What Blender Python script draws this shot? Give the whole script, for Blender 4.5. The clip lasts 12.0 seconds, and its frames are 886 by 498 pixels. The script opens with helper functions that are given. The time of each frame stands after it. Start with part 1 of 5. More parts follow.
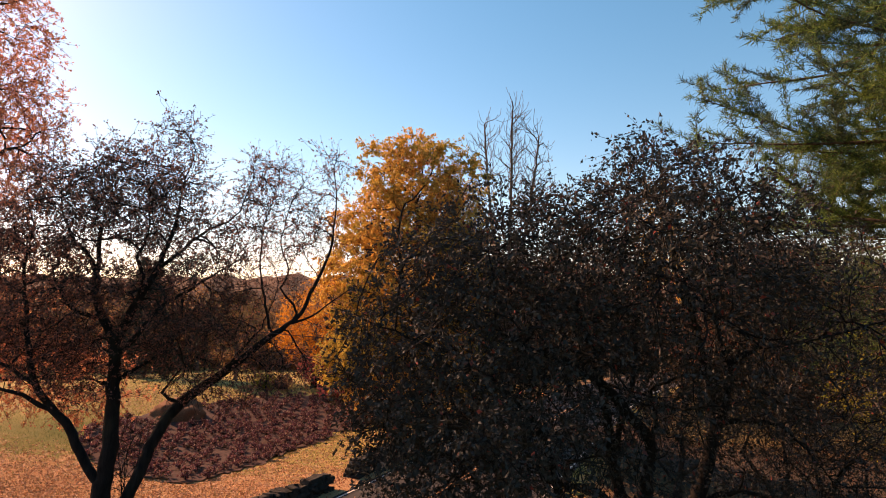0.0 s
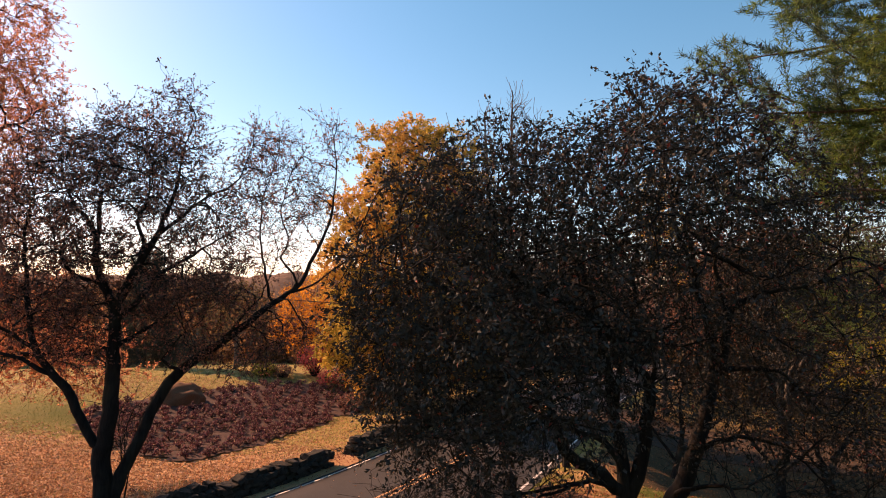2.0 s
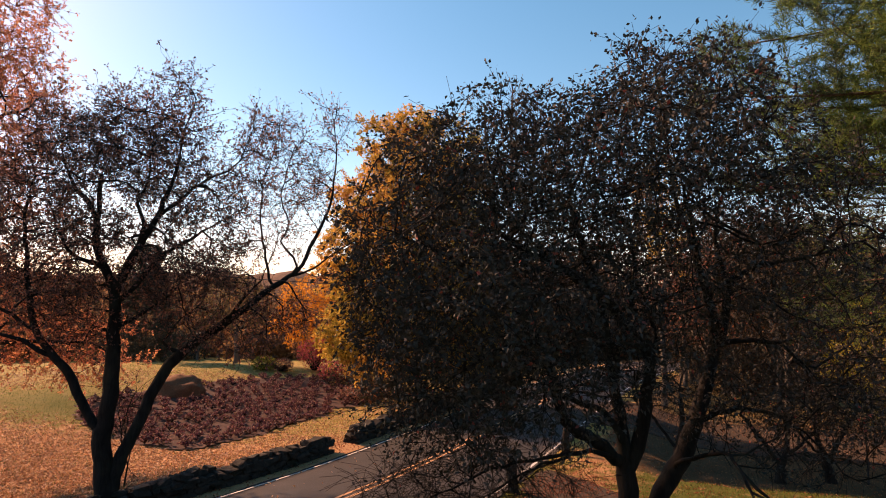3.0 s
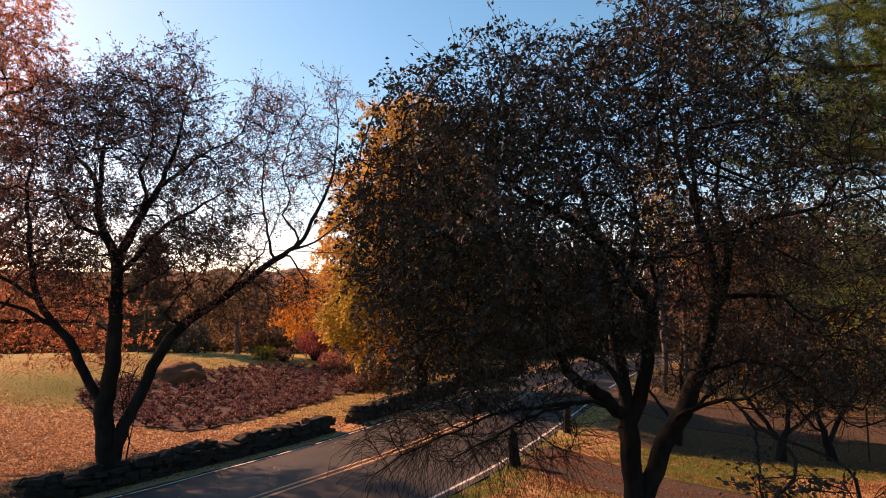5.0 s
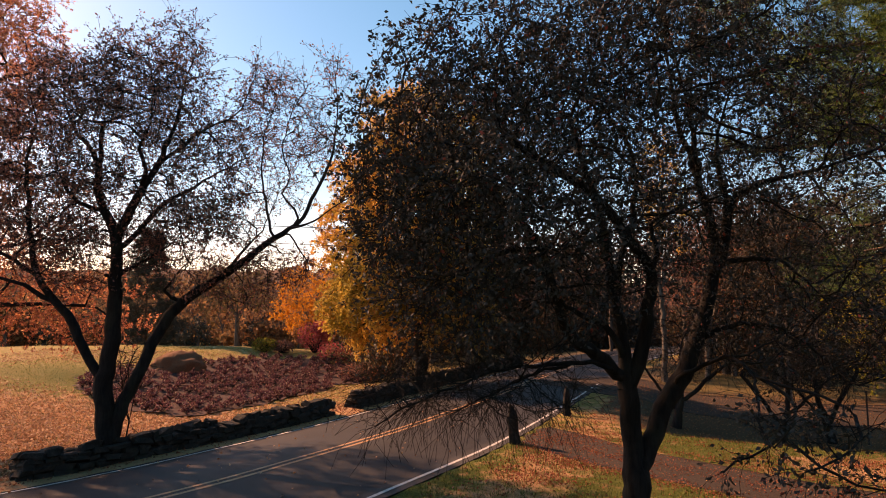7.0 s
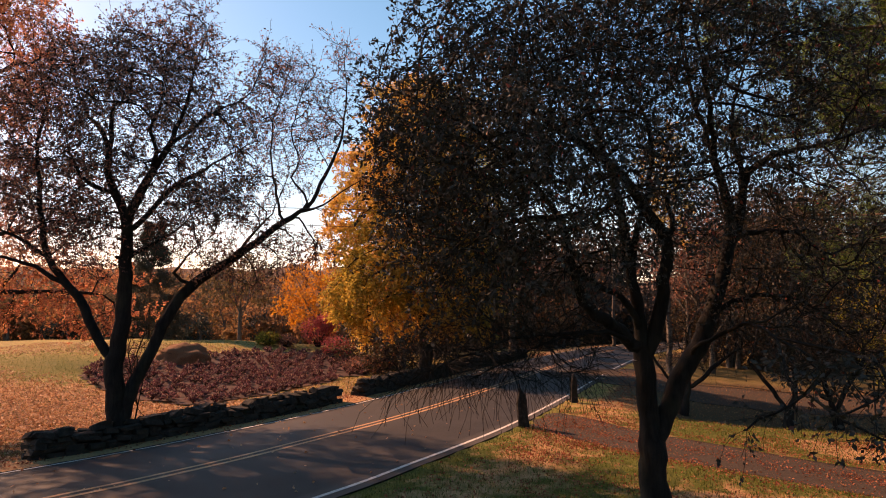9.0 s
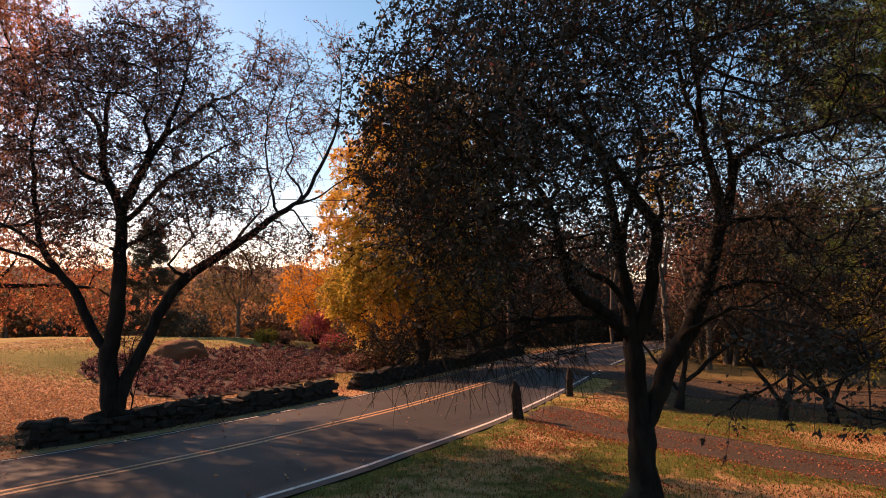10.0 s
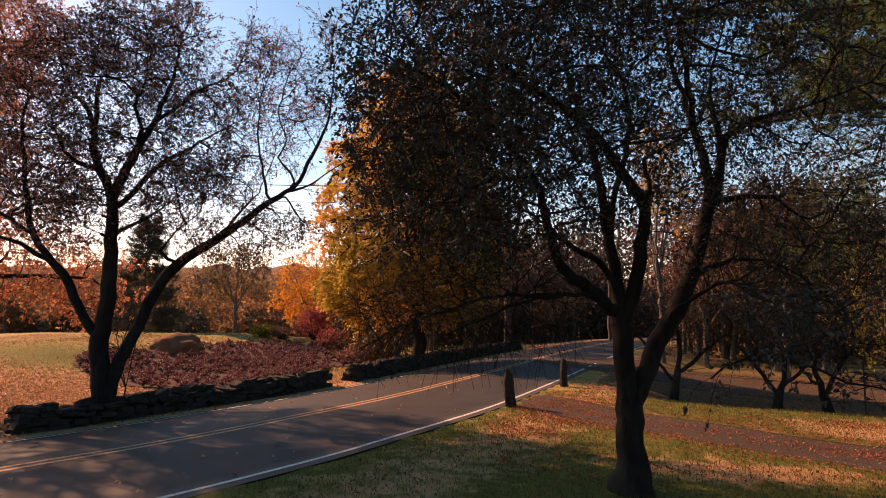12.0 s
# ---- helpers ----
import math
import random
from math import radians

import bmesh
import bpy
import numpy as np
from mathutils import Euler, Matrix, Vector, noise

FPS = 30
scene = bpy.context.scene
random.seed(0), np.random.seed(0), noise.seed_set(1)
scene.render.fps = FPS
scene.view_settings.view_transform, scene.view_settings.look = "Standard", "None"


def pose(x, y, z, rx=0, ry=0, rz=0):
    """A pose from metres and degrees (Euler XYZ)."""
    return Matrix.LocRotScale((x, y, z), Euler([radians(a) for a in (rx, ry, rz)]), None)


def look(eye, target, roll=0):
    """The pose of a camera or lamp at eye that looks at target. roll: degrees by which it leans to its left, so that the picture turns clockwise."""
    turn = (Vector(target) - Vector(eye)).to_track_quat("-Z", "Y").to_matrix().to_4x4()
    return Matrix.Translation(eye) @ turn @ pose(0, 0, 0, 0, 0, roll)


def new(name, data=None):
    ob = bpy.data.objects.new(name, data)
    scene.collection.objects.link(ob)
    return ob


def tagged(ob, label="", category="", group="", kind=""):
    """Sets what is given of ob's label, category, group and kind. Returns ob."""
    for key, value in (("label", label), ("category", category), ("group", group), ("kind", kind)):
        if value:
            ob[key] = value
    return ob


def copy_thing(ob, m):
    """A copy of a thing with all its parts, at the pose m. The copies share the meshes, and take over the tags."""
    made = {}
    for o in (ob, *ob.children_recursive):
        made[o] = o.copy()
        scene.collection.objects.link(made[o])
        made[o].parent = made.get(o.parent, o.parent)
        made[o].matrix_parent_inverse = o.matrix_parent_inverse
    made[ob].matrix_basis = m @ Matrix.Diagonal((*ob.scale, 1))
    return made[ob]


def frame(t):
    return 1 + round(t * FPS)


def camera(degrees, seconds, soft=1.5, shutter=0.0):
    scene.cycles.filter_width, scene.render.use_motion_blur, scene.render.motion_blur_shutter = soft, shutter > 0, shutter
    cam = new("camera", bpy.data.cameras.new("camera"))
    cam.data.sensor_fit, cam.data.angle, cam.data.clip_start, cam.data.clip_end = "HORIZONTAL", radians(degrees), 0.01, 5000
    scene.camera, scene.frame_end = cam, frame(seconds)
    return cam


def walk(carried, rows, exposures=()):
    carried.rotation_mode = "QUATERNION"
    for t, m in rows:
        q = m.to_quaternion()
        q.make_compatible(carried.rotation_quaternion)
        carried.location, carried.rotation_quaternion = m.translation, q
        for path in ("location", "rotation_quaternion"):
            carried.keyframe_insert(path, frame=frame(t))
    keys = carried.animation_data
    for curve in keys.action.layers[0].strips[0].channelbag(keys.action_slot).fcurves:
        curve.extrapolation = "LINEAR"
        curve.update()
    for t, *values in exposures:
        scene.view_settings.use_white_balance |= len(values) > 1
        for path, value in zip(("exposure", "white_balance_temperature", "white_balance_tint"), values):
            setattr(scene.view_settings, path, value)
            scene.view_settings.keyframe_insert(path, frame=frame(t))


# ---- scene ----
cam = camera(74.0, 12.0, 1.0)
AHEAD, LEAN = Vector((-0.0919, 9.9504, 0.9902)), 0.525      # the gimbal holds one heading all along
PATH = [
    (0, (-0.000, 0.069, 6.463)),
    (0.5, (0.006, 0.096, 6.224)),
    (1, (0.010, 0.132, 5.969)),
    (1.5, (0.013, 0.139, 5.783)),
    (2, (0.013, 0.140, 5.591)),
    (2.5, (0.013, 0.151, 5.346)),
    (3, (0.014, 0.177, 5.131)),
    (5, (-0.019, 0.224, 4.374)),
    (5.5, (-0.020, 0.236, 4.205)),
    (6, (-0.018, 0.250, 4.054)),
    (6.5, (-0.011, 0.272, 3.904)),
    (7, (-0.005, 0.289, 3.771)),
    (9, (-0.261, 0.322, 3.308)),
    (9.5, (-0.211, 0.329, 3.185)),
    (10, (-0.099, 0.313, 3.088)),
    (10.5, (-0.102, 0.331, 2.988)),
    (11, (-0.100, 0.361, 2.893)),
    (11.5, (-0.013, 0.368, 2.808)),
    (12, (0.112, 0.391, 2.739)),
]
walk(cam, [(t, look(eye, Vector(eye) + AHEAD, LEAN)) for t, eye in PATH], [(0, 0.90, 9200, 48), (4, 0.90, 9300, 49), (9, 0.90, 9900, 52), (12, 0.90, 10000, 53)])


# ---- world, sun ----
SUN_AZ, SUN_EL = -58.0, 33.0          # degrees from +y towards +x, and above the horizon
world = bpy.data.worlds.new("sky")
scene.world = world
world.use_nodes = True
wn = world.node_tree.nodes
wn.clear()
sky = wn.new("ShaderNodeTexSky")
sky.sky_type = "NISHITA"
sky.sun_disc = False
sky.sun_elevation = radians(SUN_EL)
sky.sun_rotation = radians(SUN_AZ)
sky.air_density, sky.dust_density, sky.ozone_density = 1.0, 0.36, 1.6
bg = wn.new("ShaderNodeBackground")
bg.inputs[1].default_value = 0.124
wo = wn.new("ShaderNodeOutputWorld")
vivid = wn.new("ShaderNodeHueSaturation")
vivid.inputs["Saturation"].default_value = 1.42
vivid.inputs["Hue"].default_value = 0.478
world.node_tree.links.new(sky.outputs[0], vivid.inputs["Color"])
world.node_tree.links.new(vivid.outputs[0], bg.inputs[0])
world.node_tree.links.new(bg.outputs[0], wo.inputs[0])

sun = new("sun", bpy.data.lights.new("sun", "SUN"))
sun.data.energy, sun.data.angle, sun.data.color = 5.0, radians(0.55), (1.0, 0.75, 0.50)
az, el = radians(SUN_AZ), radians(SUN_EL)
sun_dir = Vector((math.sin(az) * math.cos(el), math.cos(az) * math.cos(el), math.sin(el)))
sun.matrix_world = look(sun_dir * 60, (0, 0, 0))


# ---- materials ----
def nodes_of(name):
    m = bpy.data.materials.new(name)
    m.use_nodes = True
    nt = m.node_tree
    return m, nt, nt.nodes["Principled BSDF"], nt.nodes["Material Output"]


def ramp(nt, stops, src):
    r = nt.nodes.new("ShaderNodeValToRGB")
    while len(r.color_ramp.elements) < len(stops):
        r.color_ramp.elements.new(0.5)
    for e, (p, c) in zip(r.color_ramp.elements, stops):
        e.position, e.color = p, (*c, 1)
    nt.links.new(src, r.inputs[0])
    return r.outputs[0]


def tex_noise(nt, scale, detail=4.0, rough=0.6, stretch=None):
    co = nt.nodes.new("ShaderNodeNewGeometry").outputs["Position"]
    if stretch:
        mp = nt.nodes.new("ShaderNodeMapping")
        mp.inputs["Scale"].default_value = stretch
        nt.links.new(co, mp.inputs[0])
        co = mp.outputs[0]
    n = nt.nodes.new("ShaderNodeTexNoise")
    n.inputs["Scale"].default_value, n.inputs["Detail"].default_value, n.inputs["Roughness"].default_value = scale, detail, rough
    nt.links.new(co, n.inputs["Vector"])
    return n.outputs["Fac"]


def mix_rgb(nt, fac, a, b):
    m = nt.nodes.new("ShaderNodeMix")
    m.data_type = "RGBA"
    for sock, v in ((m.inputs[0], fac), (m.inputs[6], a), (m.inputs[7], b)):
        if hasattr(v, "links"):
            nt.links.new(v, sock)
        else:
            sock.default_value = v if isinstance(v, float) else (*v, 1)
    return m.outputs[2]


def bump(nt, bsdf, height, strength, dist):
    b = nt.nodes.new("ShaderNodeBump")
    b.inputs["Strength"].default_value, b.inputs["Distance"].default_value = strength, dist
    nt.links.new(height, b.inputs["Height"])
    nt.links.new(b.outputs[0], bsdf.inputs["Normal"])


def leaf_material(name, stops, trans=0.45, rough=0.55, patch=None):
    """Thin leaf: colour varies leaf by leaf, and by patches through the crown; part of the light passes through."""
    m, nt, bsdf, out = nodes_of(name)
    rnd = nt.nodes.new("ShaderNodeNewGeometry").outputs["Random Per Island"]
    col = ramp(nt, stops, rnd)
    if patch:
        scale, other, lo, hi = patch
        mask = ramp(nt, [(lo, (0, 0, 0)), (hi, (1, 1, 1))], tex_noise(nt, scale, 2.0))
        col = mix_rgb(nt, mask, col, ramp(nt, other, rnd))
    nt.links.new(col, bsdf.inputs["Base Color"])
    bsdf.inputs["Roughness"].default_value = rough
    bsdf.inputs["Specular IOR Level"].default_value = 0.12
    tr = nt.nodes.new("ShaderNodeBsdfTranslucent")
    nt.links.new(col, tr.inputs[0])
    mx = nt.nodes.new("ShaderNodeMixShader")
    mx.inputs[0].default_value = trans
    nt.links.new(bsdf.outputs[0], mx.inputs[1])
    nt.links.new(tr.outputs[0], mx.inputs[2])
    nt.links.new(mx.outputs[0], out.inputs[0])
    return m


def bark_material(name, dark, light):
    m, nt, bsdf, out = nodes_of(name)
    grain = tex_noise(nt, 9.0, 6.0, 0.7, (1, 1, 0.18))
    col = ramp(nt, [(0.35, dark), (0.7, light)], grain)
    col = mix_rgb(nt, ramp(nt, [(0.5, (0, 0, 0)), (0.75, (0.5, 0.5, 0.5))], tex_noise(nt, 1.3, 3.0)), col, mix_rgb(nt, 0.6, col, (0.07, 0.08, 0.05)))
    nt.links.new(col, bsdf.inputs["Base Color"])
    bsdf.inputs["Roughness"].default_value = 0.9
    bsdf.inputs["Specular IOR Level"].default_value = 0.1
    bump(nt, bsdf, grain, 0.8, 0.03)
    return m


def stone_material(name, stops, scale=6.0):
    m, nt, bsdf, out = nodes_of(name)
    oi = nt.nodes.new("ShaderNodeObjectInfo").outputs["Random"]
    n = tex_noise(nt, scale, 8.0, 0.7)
    col = ramp(nt, stops, n)
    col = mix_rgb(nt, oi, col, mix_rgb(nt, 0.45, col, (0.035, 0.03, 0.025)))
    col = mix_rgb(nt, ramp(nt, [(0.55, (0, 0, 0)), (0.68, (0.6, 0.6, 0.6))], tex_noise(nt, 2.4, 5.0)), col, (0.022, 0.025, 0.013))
    nt.links.new(col, bsdf.inputs["Base Color"])
    bsdf.inputs["Roughness"].default_value = 0.92
    bsdf.inputs["Specular IOR Level"].default_value = 0.15
    bump(nt, bsdf, n, 0.7, 0.03)
    return m


def simple_material(name, a, b, scale, rough, metal=0.0, strength=0.3):
    m, nt, bsdf, out = nodes_of(name)
    n = tex_noise(nt, scale, 5.0)
    nt.links.new(ramp(nt, [(0.3, a), (0.7, b)], n), bsdf.inputs["Base Color"])
    bsdf.inputs["Roughness"].default_value, bsdf.inputs["Metallic"].default_value = rough, metal
    bsdf.inputs["Specular IOR Level"].default_value = 0.12 if rough > 0.9 else 0.5
    bump(nt, bsdf, n, strength, 0.01)
    return m


def ground_material():
    """Lawn with browning patches; where the attribute "litter" is high, fallen leaves and bare soil."""
    m, nt, bsdf, out = nodes_of("lawn")
    big, mid, fine = tex_noise(nt, 0.35, 4.0), tex_noise(nt, 2.2, 5.0), tex_noise(nt, 26.0, 4.0, 0.75)
    grass = ramp(nt, [(0.3, (0.085, 0.11, 0.020)), (0.5, (0.19, 0.165, 0.040)), (0.7, (0.36, 0.22, 0.085))], mid)
    grass = mix_rgb(nt, ramp(nt, [(0.35, (0, 0, 0)), (0.7, (0.7, 0.7, 0.7))], fine), grass, (0.42, 0.27, 0.115))
    leaves = ramp(nt, [(0.28, (0.15, 0.065, 0.035)), (0.45, (0.37, 0.185, 0.09)), (0.6, (0.50, 0.29, 0.15)), (0.75, (0.31, 0.14, 0.07))], fine)
    leaves = mix_rgb(nt, ramp(nt, [(0.4, (0, 0, 0)), (0.65, (0.6, 0.6, 0.6))], big), leaves, (0.48, 0.28, 0.14))
    at = nt.nodes.new("ShaderNodeAttribute")
    at.attribute_name = "litter"
    add = nt.nodes.new("ShaderNodeMath")
    add.operation = "ADD"
    nt.links.new(at.outputs["Fac"], add.inputs[0])
    nt.links.new(mid, add.inputs[1])
    mask = ramp(nt, [(0.72, (0, 0, 0)), (0.98, (1, 1, 1))], add.outputs[0])
    # Brown woodland floor, painted dark in place of tree shade.
    floor = ramp(nt, [(0.3, (0.035, 0.026, 0.016)), (0.5, (0.085, 0.058, 0.034)), (0.7, (0.16, 0.10, 0.055))], fine)
    wood = nt.nodes.new("ShaderNodeAttribute")
    wood.attribute_name = "shaded_floor"
    # Greener near lawn grass, also toned dark to deepen the lawn's shade.
    green_shade = nt.nodes.new("ShaderNodeAttribute")
    green_shade.attribute_name = "green_shade_grass"
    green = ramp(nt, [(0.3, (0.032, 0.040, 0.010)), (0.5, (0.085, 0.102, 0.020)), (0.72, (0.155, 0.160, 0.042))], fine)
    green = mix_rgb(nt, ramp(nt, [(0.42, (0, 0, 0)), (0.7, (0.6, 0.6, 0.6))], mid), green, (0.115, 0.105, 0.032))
    grass = mix_rgb(nt, green_shade.outputs["Fac"], grass, green)
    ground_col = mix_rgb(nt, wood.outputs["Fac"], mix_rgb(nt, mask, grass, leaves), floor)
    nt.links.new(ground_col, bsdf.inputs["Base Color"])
    bsdf.inputs["Roughness"].default_value = 0.95
    bsdf.inputs["Specular IOR Level"].default_value = 0.1
    bump(nt, bsdf, fine, 0.9, 0.05)
    return m


def asphalt_material():
    m, nt, bsdf, out = nodes_of("asphalt")
    fine, big = tex_noise(nt, 140.0, 3.0, 0.8), tex_noise(nt, 0.7, 5.0, 0.6)
    col = ramp(nt, [(0.3, (0.015, 0.0145, 0.0145)), (0.7, (0.034, 0.032, 0.031))], big)
    col = mix_rgb(nt, ramp(nt, [(0.45, (0, 0, 0)), (0.8, (0.5, 0.5, 0.5))], fine), col, (0.062, 0.057, 0.052))
    vo = nt.nodes.new("ShaderNodeTexVoronoi")
    vo.feature, vo.inputs["Scale"].default_value = "DISTANCE_TO_EDGE", 0.22
    nt.links.new(nt.nodes.new("ShaderNodeNewGeometry").outputs["Position"], vo.inputs["Vector"])
    col = mix_rgb(nt, ramp(nt, [(0.0, (0.7, 0.7, 0.7)), (0.006, (0, 0, 0))], vo.outputs["Distance"]), col, (0.022, 0.022, 0.024))
    nt.links.new(col, bsdf.inputs["Base Color"])
    bsdf.inputs["Roughness"].default_value = 0.72
    bsdf.inputs["Specular IOR Level"].default_value = 0.22
    bump(nt, bsdf, fine, 0.35, 0.006)
    return m


def paint_material(name, colour):
    m, nt, bsdf, out = nodes_of(name)
    wear = ramp(nt, [(0.32, (1, 1, 1)), (0.5, (0.1, 0.1, 0.1))], tex_noise(nt, 9.0, 6.0, 0.8))
    nt.links.new(mix_rgb(nt, wear, colour, (0.11, 0.105, 0.10)), bsdf.inputs["Base Color"])
    bsdf.inputs["Roughness"].default_value = 0.7
    return m


LAWN, ASPHALT = ground_material(), asphalt_material()
WHITE_PAINT, YELLOW_PAINT = paint_material("white_road_paint", (0.56, 0.53, 0.49)), paint_material("yellow_road_paint", (0.46, 0.23, 0.095))
GRAVEL = simple_material("gravel", (0.030, 0.023, 0.018), (0.075, 0.054, 0.040), 22.0, 0.95, 0.0, 0.9)
SOIL = simple_material("soil", (0.040, 0.026, 0.022), (0.10, 0.056, 0.046), 7.0, 1.0, 0.0, 0.9)
MULCH = simple_material("mulch", (0.10, 0.050, 0.030), (0.24, 0.12, 0.068), 26.0, 1.0, 0.0, 0.8)
RIDGE = simple_material("distant_wood", (0.10, 0.06, 0.045), (0.20, 0.12, 0.08), 0.4, 1.0, 0.0, 1.0)
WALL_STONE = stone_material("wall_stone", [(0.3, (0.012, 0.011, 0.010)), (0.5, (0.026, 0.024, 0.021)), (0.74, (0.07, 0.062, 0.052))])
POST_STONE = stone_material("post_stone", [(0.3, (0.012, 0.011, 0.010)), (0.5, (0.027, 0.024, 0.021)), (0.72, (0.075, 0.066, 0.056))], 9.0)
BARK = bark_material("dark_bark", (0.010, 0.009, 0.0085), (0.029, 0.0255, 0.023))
GREY_BARK = bark_material("grey_bark", (0.06, 0.052, 0.045), (0.19, 0.165, 0.14))
BARE_BARK = bark_material("bare_bark", (0.06, 0.05, 0.043), (0.15, 0.125, 0.105))
PINE_BARK = bark_material("pine_bark", (0.05, 0.035, 0.025), (0.17, 0.11, 0.075))
WIRE = simple_material("cable_rubber", (0.012, 0.012, 0.013), (0.02, 0.02, 0.021), 5.0, 0.5)
STEEL = simple_material("dark_steel", (0.03, 0.03, 0.032), (0.07, 0.06, 0.055), 20.0, 0.55, 0.7)
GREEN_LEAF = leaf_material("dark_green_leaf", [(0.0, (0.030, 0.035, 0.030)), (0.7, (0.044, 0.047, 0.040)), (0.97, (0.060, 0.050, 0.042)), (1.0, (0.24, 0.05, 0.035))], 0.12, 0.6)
RUST_LEAF = leaf_material("rust_leaf", [(0.0, (0.070, 0.056, 0.048)), (0.45, (0.13, 0.075, 0.062)), (0.75, (0.25, 0.11, 0.085)), (1.0, (0.42, 0.18, 0.11))], 0.45)
GOLD_LEAF = leaf_material("gold_leaf", [(0.0, (0.60, 0.40, 0.09)), (0.45, (0.72, 0.43, 0.105)), (0.8, (0.58, 0.26, 0.07)), (1.0, (0.26, 0.13, 0.06))], 0.5, 0.6,
                          (0.28, [(0.0, (0.22, 0.18, 0.04)), (0.6, (0.40, 0.29, 0.06)), (1.0, (0.56, 0.35, 0.09))], 0.45, 0.58))
ORANGE_LEAF = leaf_material("orange_leaf", [(0.0, (0.50, 0.20, 0.03)), (0.6, (0.68, 0.30, 0.04)), (1.0, (0.46, 0.13, 0.03))], 0.55, 0.6)
RED_LEAF = leaf_material("red_maple_leaf", [(0.0, (0.36, 0.12, 0.08)), (0.6, (0.56, 0.21, 0.115)), (1.0, (0.68, 0.36, 0.16))], 0.55, 0.6)
CRIMSON_LEAF = leaf_material("crimson_leaf", [(0.0, (0.30, 0.06, 0.07)), (0.6, (0.50, 0.10, 0.11)), (1.0, (0.48, 0.16, 0.10))], 0.45)
PURPLE_LEAF = leaf_material("purple_leaf", [(0.0, (0.06, 0.026, 0.032)), (0.5, (0.14, 0.054, 0.064)), (0.85, (0.27, 0.14, 0.13)), (1.0, (0.36, 0.28, 0.19))], 0.35)
# Patches paint sunlit green and shaded bluish tufts into the needle colour.
NEEDLE = leaf_material("pine_needle", [(0.0, (0.048, 0.095, 0.030)), (0.6, (0.096, 0.168, 0.044)), (1.0, (0.20, 0.28, 0.066))], 0.5, 0.5,
                       (0.9, [(0.0, (0.030, 0.054, 0.036)), (0.7, (0.056, 0.098, 0.054)), (1.0, (0.10, 0.15, 0.075))], 0.47, 0.58))
DARK_NEEDLE = leaf_material("spruce_needle", [(0.0, (0.030, 0.040, 0.034)), (1.0, (0.060, 0.074, 0.056))], 0.2)
FAR_LEAF = leaf_material("far_woods_leaf", [(0.0, (0.15, 0.085, 0.052)), (0.5, (0.27, 0.13, 0.066)), (1.0, (0.36, 0.19, 0.085))], 0.45, 0.8,
                         (0.06, [(0.0, (0.11, 0.085, 0.04)), (1.0, (0.20, 0.14, 0.07))], 0.45, 0.6))
OLIVE_LEAF = leaf_material("olive_leaf", [(0.0, (0.10, 0.11, 0.022)), (0.6, (0.23, 0.22, 0.035)), (1.0, (0.34, 0.24, 0.045))], 0.55)
DULL_LEAF = leaf_material("dull_woods_leaf", [(0.0, (0.045, 0.038, 0.033)), (0.6, (0.085, 0.062, 0.048)), (0.92, (0.14, 0.085, 0.055)), (1.0, (0.26, 0.12, 0.06))], 0.3, 0.8)
THICKET_LEAF = leaf_material("thicket_leaf", [(0.0, (0.035, 0.035, 0.022)), (0.6, (0.07, 0.055, 0.032)), (0.9, (0.13, 0.07, 0.035)), (1.0, (0.26, 0.08, 0.03))], 0.3)
LITTER_LEAF = leaf_material("fallen_leaf", [(0.0, (0.26, 0.12, 0.07)), (0.5, (0.44, 0.23, 0.13)), (0.85, (0.56, 0.36, 0.21)), (1.0, (0.26, 0.15, 0.10))], 0.3)
DRIFT_LEAF = leaf_material("drifted_leaf", [(0.0, (0.14, 0.055, 0.032)), (0.5, (0.30, 0.12, 0.060)), (0.85, (0.42, 0.22, 0.10)), (1.0, (0.20, 0.11, 0.07))], 0.25)
RED_LITTER = leaf_material("fallen_red_leaf", [(0.0, (0.19, 0.045, 0.030)), (0.6, (0.32, 0.095, 0.050)), (1.0, (0.36, 0.16, 0.075))], 0.25)
GRASS = leaf_material("grass_blade", [(0.0, (0.035, 0.055, 0.012)), (0.6, (0.085, 0.108, 0.02)), (1.0, (0.18, 0.18, 0.05))], 0.3)


# ---- mesh helpers ----
def np_mesh(name, verts, faces, smooth=False):
    """A mesh from arrays: faces is a list of (n, k) index arrays."""
    me = bpy.data.meshes.new(name)
    verts = np.asarray(verts, dtype=np.float32).reshape(-1, 3)
    me.vertices.add(len(verts))
    me.vertices.foreach_set("co", verts.ravel())
    faces = [np.asarray(f, dtype=np.int32) for f in faces if len(f)]
    loops = np.concatenate([f.ravel() for f in faces])
    sizes = np.concatenate([np.full(len(f), f.shape[1], dtype=np.int32) for f in faces])
    me.loops.add(len(loops))
    me.loops.foreach_set("vertex_index", loops)
    me.polygons.add(len(sizes))
    me.polygons.foreach_set("loop_start", np.concatenate(([0], np.cumsum(sizes)[:-1])).astype(np.int32))
    if smooth:
        me.polygons.foreach_set("use_smooth", np.ones(len(sizes), dtype=bool))
    me.update(calc_edges=True)
    me.validate()
    return me


def part_np(name, verts, faces, material, parent=None, label="", smooth=False):
    me = np_mesh(name, verts, faces, smooth)
    me.materials.append(material)
    ob = new(name, me)
    ob.parent = parent
    return tagged(ob, label)


def part(name, bm, material, parent=None, label=""):
    me = bpy.data.meshes.new(name)
    bm.to_mesh(me)
    bm.free()
    me.materials.append(material)
    ob = new(name, me)
    ob.parent = parent
    return tagged(ob, label)


def thing(name, place, label, category, group=""):
    ob = new(name)
    ob.location = place
    ob.empty_display_size = 0.2
    return tagged(ob, label, category, group)


